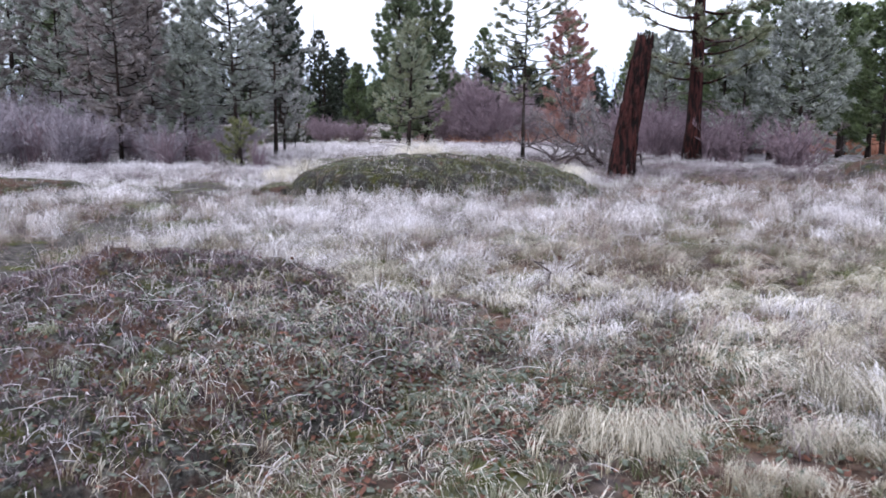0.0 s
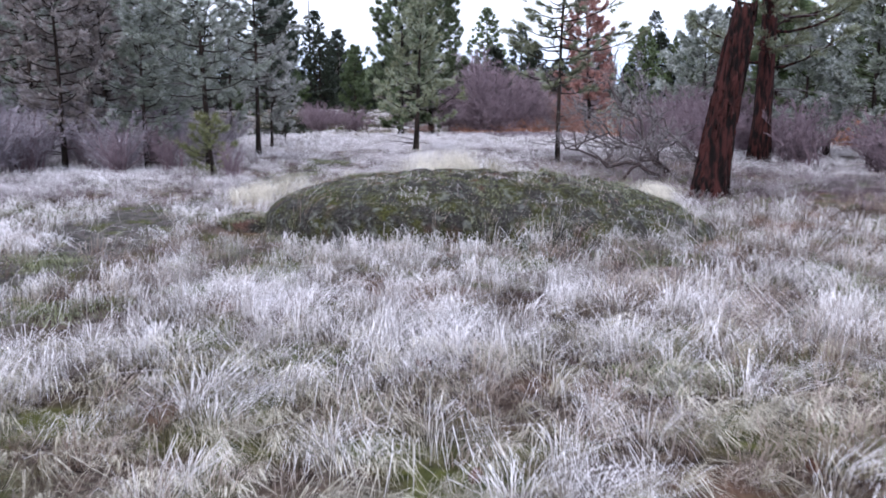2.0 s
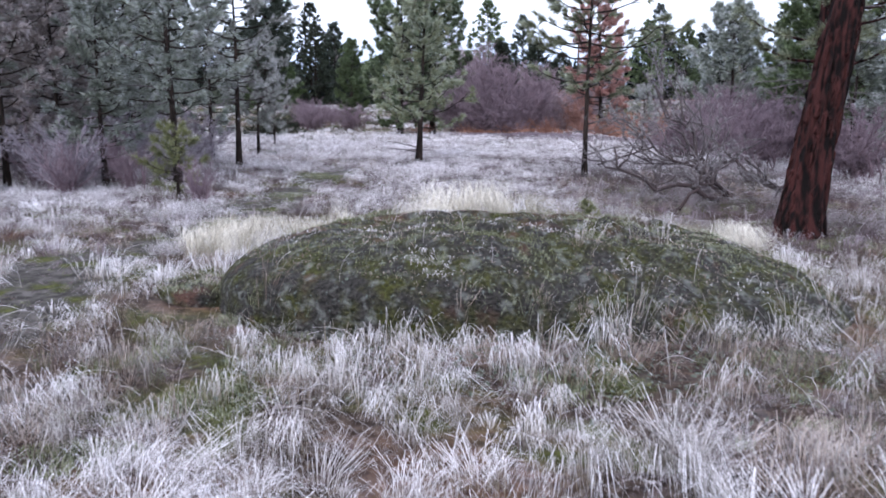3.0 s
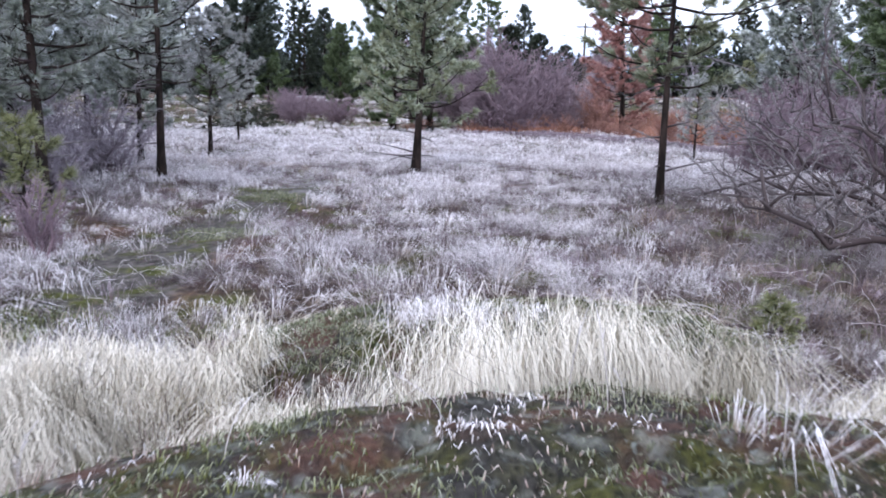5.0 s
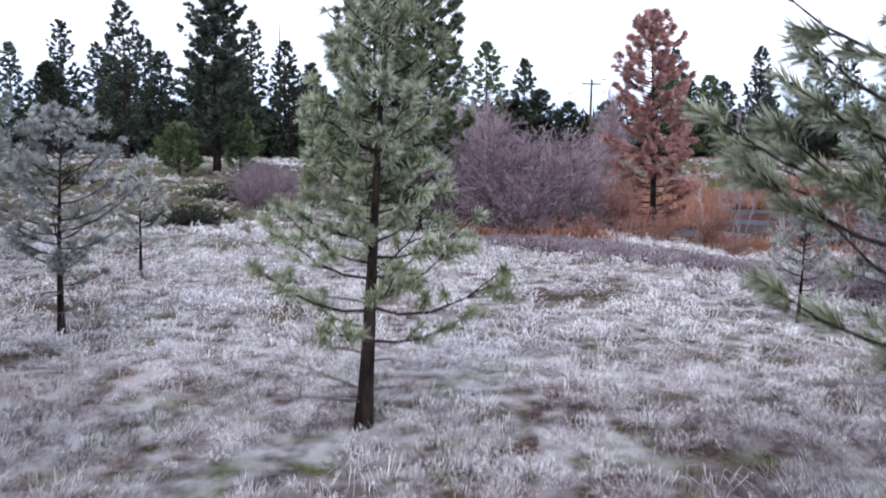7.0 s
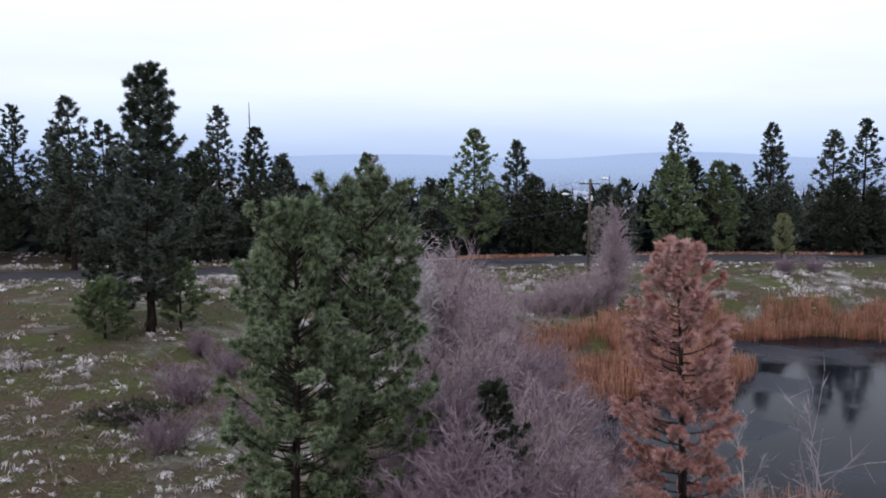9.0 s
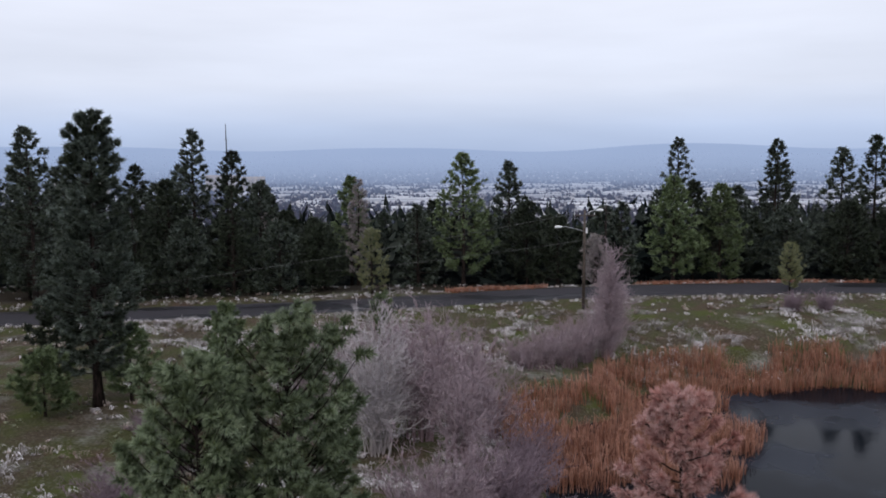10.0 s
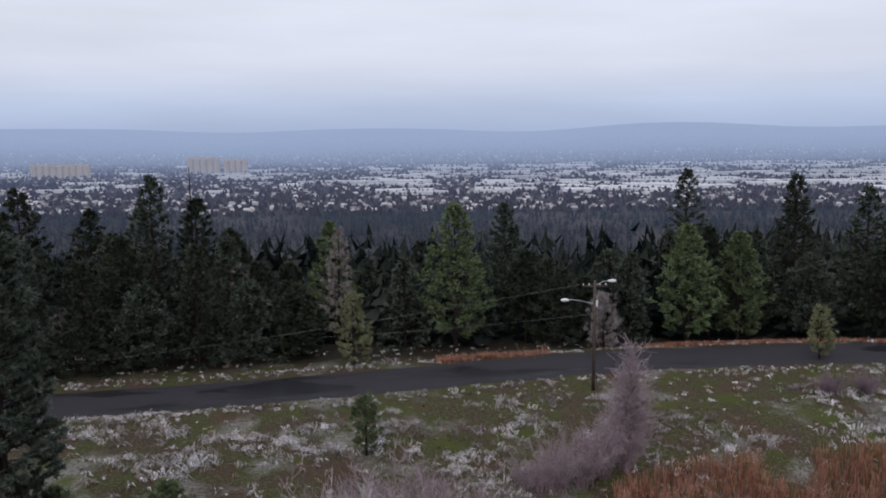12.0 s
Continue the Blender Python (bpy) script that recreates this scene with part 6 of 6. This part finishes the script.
tall_spar(-18.1, 127.9, 17.8, 0.22, "bare dead spar above the dark conifers")
tall_spar(21.2, 121.5, 9.0, 0.18, "short bare dead spar across the road")


# ---- forest on the slope, valley town ----
def forest():
    rng = np.random.default_rng(21)
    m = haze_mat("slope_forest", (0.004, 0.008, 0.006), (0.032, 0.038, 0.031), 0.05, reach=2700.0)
    g = Geo()
    n = 9600
    u = rng.uniform(0, 1, n) ** 0.95
    y = np.where(rng.uniform(size=n) < 0.11, rng.uniform(124, 165, n), 128 + 1450 * u)
    x = rng.uniform(-1, 1, n) * (40 + 0.62 * y)
    keep = (waves(x, y, 0.012, 0.5) + rng.normal(0, 0.6, n) > -1.6 + 1.5 * sm(1150, 1600, y))
    x, y = x[keep], y[keep]
    n = len(x)
    h = rng.uniform(11, 20, n) * (1 - 0.25 * sm(300, 900, y))
    h = np.where(y < 175, np.minimum(h, rng.uniform(5, 9, n) - land(x, y)), h)
    z = land(x, y) - 0.3
    g.spikes(np.stack([x, y, z], -1), np.stack([x, y, z + h], -1), 0.016 * h)
    k = 20
    lv = (np.arange(k) + 0.5) / k
    for i in range(k):
        az = rng.uniform(0, 6.28, n) + i * 2.4
        r = h * (0.34 * (1 - lv[i]) ** 0.8 + 0.015) * rng.uniform(0.6, 1.25, n)
        zz = z + h * (0.1 + 0.88 * lv[i])
        c = np.stack([x, y, zz + 0.07 * h], -1)
        o = np.stack([np.cos(az), np.sin(az), 0 * az], -1)
        s = np.stack([-np.sin(az), np.cos(az), 0 * az], -1)
        tip = c + o * r[:, None] - np.array([0, 0, 1.0]) * (0.12 * h * rng.uniform(0.7, 1.2, n))[:, None]
        w = (0.5 * r)[:, None] * s
        g.add(np.stack([c, tip - w, tip + w + 0.02 * h[:, None] * rng.normal(size=(n, 3))], 1), 3 * np.arange(n)[:, None, None] + np.array([[0, 1, 2]])[None])
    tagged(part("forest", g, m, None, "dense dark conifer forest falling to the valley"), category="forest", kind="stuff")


def town():
    rng = np.random.default_rng(22)
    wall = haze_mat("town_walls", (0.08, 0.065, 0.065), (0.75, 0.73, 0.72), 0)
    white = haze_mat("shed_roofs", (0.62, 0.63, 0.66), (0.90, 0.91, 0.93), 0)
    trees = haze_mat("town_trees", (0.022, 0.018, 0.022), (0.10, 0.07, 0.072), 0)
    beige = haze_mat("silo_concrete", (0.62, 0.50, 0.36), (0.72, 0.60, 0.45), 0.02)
    g = Geo()
    for _ in range(3400):
        y = 1480 + 2900 * rng.uniform() ** 1.1
        x = rng.uniform(-0.62, 0.62) * y
        w, d, h = rng.uniform(7, 12), rng.uniform(7, 11), rng.uniform(3, 5)
        z, t = float(land(x, y)) - 0.5, rng.choice([0.0, 0.2, 1.57]) + rng.normal(0, 0.05)
        g.box((x, y, z), (w, d, h), t)
        ca, sa = math.cos(t), math.sin(t)
        v = np.array([(-w / 2, -d / 2, h), (w / 2, -d / 2, h), (w / 2, d / 2, h), (-w / 2, d / 2, h), (-w / 2, 0, h + 0.35 * d), (w / 2, 0, h + 0.35 * d)])
        v = np.stack([v[:, 0] * ca - v[:, 1] * sa + x, v[:, 0] * sa + v[:, 1] * ca + y, v[:, 2] + z], -1)
        g.add(v, [(0, 1, 5), (0, 5, 4), (2, 3, 4), (2, 4, 5), (0, 4, 3), (1, 2, 5)])
    tagged(part("town_houses", g, wall, None, "countless small pale houses of the valley town"), category="houses", kind="stuff")
    g = Geo()
    for _ in range(360):
        y = rng.uniform(1900, 3700)
        x = rng.uniform(-0.6, 0.62) * y
        if x < -0.05 * y and rng.uniform() < 0.7:
            continue
        g.box((x, y, float(land(x, y)) - 0.5), (rng.uniform(40, 150), rng.uniform(22, 66), rng.uniform(6, 11)), rng.normal(0, 0.06))
    tagged(part("warehouses", g, white, None, "long white industrial sheds across the valley"), category="warehouses", kind="stuff")
    g = Geo()
    n = 15000
    y = 1420 + 3350 * rng.uniform(0, 1, n) ** 1.1
    x = rng.uniform(-0.65, 0.65, n) * y
    z, h = land(x, y) - 0.5, rng.uniform(5, 13, n) * (1 + 0.5 * sm(2600, 4200, y))
    w = 0.42 * h
    for q in range(2):
        az = rng.uniform(0, 6.28, n)
        dx, dy = np.cos(az) * w, np.sin(az) * w
        v = np.stack([np.stack([x - dx, y - dy, z], -1), np.stack([x + dx, y + dy, z], -1), np.stack([x + 0.8 * dx, y + 0.8 * dy, z + 0.6 * h], -1), np.stack([x, y, z + h], -1), np.stack([x - 0.8 * dx, y - 0.8 * dy, z + 0.55 * h], -1)], 1)
        g.add(v, 5 * np.arange(n)[:, None, None] + np.array([[0, 1, 2], [0, 2, 4], [4, 2, 3]])[None])
    tagged(part("town_trees", g, trees, None, "bare and evergreen trees between the houses"), category="trees", kind="stuff")
    for x, y, n, r, h in ((-770, 3100, 5, 12, 52), (-642, 3100, 4, 11, 46), (-1225, 2875, 9, 11, 38)):
        top = thing("grain_elevator", (x, y, float(land(x, y)) - 0.5), "beige concrete grain elevator with ribbed silos in the town", "grain elevator", "grain elevators")
        for i in range(n):
            s = Geo()
            s.tube([(i * 2 * r * 0.98, 0, 0), (i * 2 * r * 0.98, 0, h)], (r, r), 16)
            part("silo", s, beige, top, smooth=False)
        s = Geo()
        s.box((n * r * 0.98 - r, 0, h), (n * 2 * r * 0.98, 12, 7))
        part("headhouse", s, beige, top)


forest()
town()
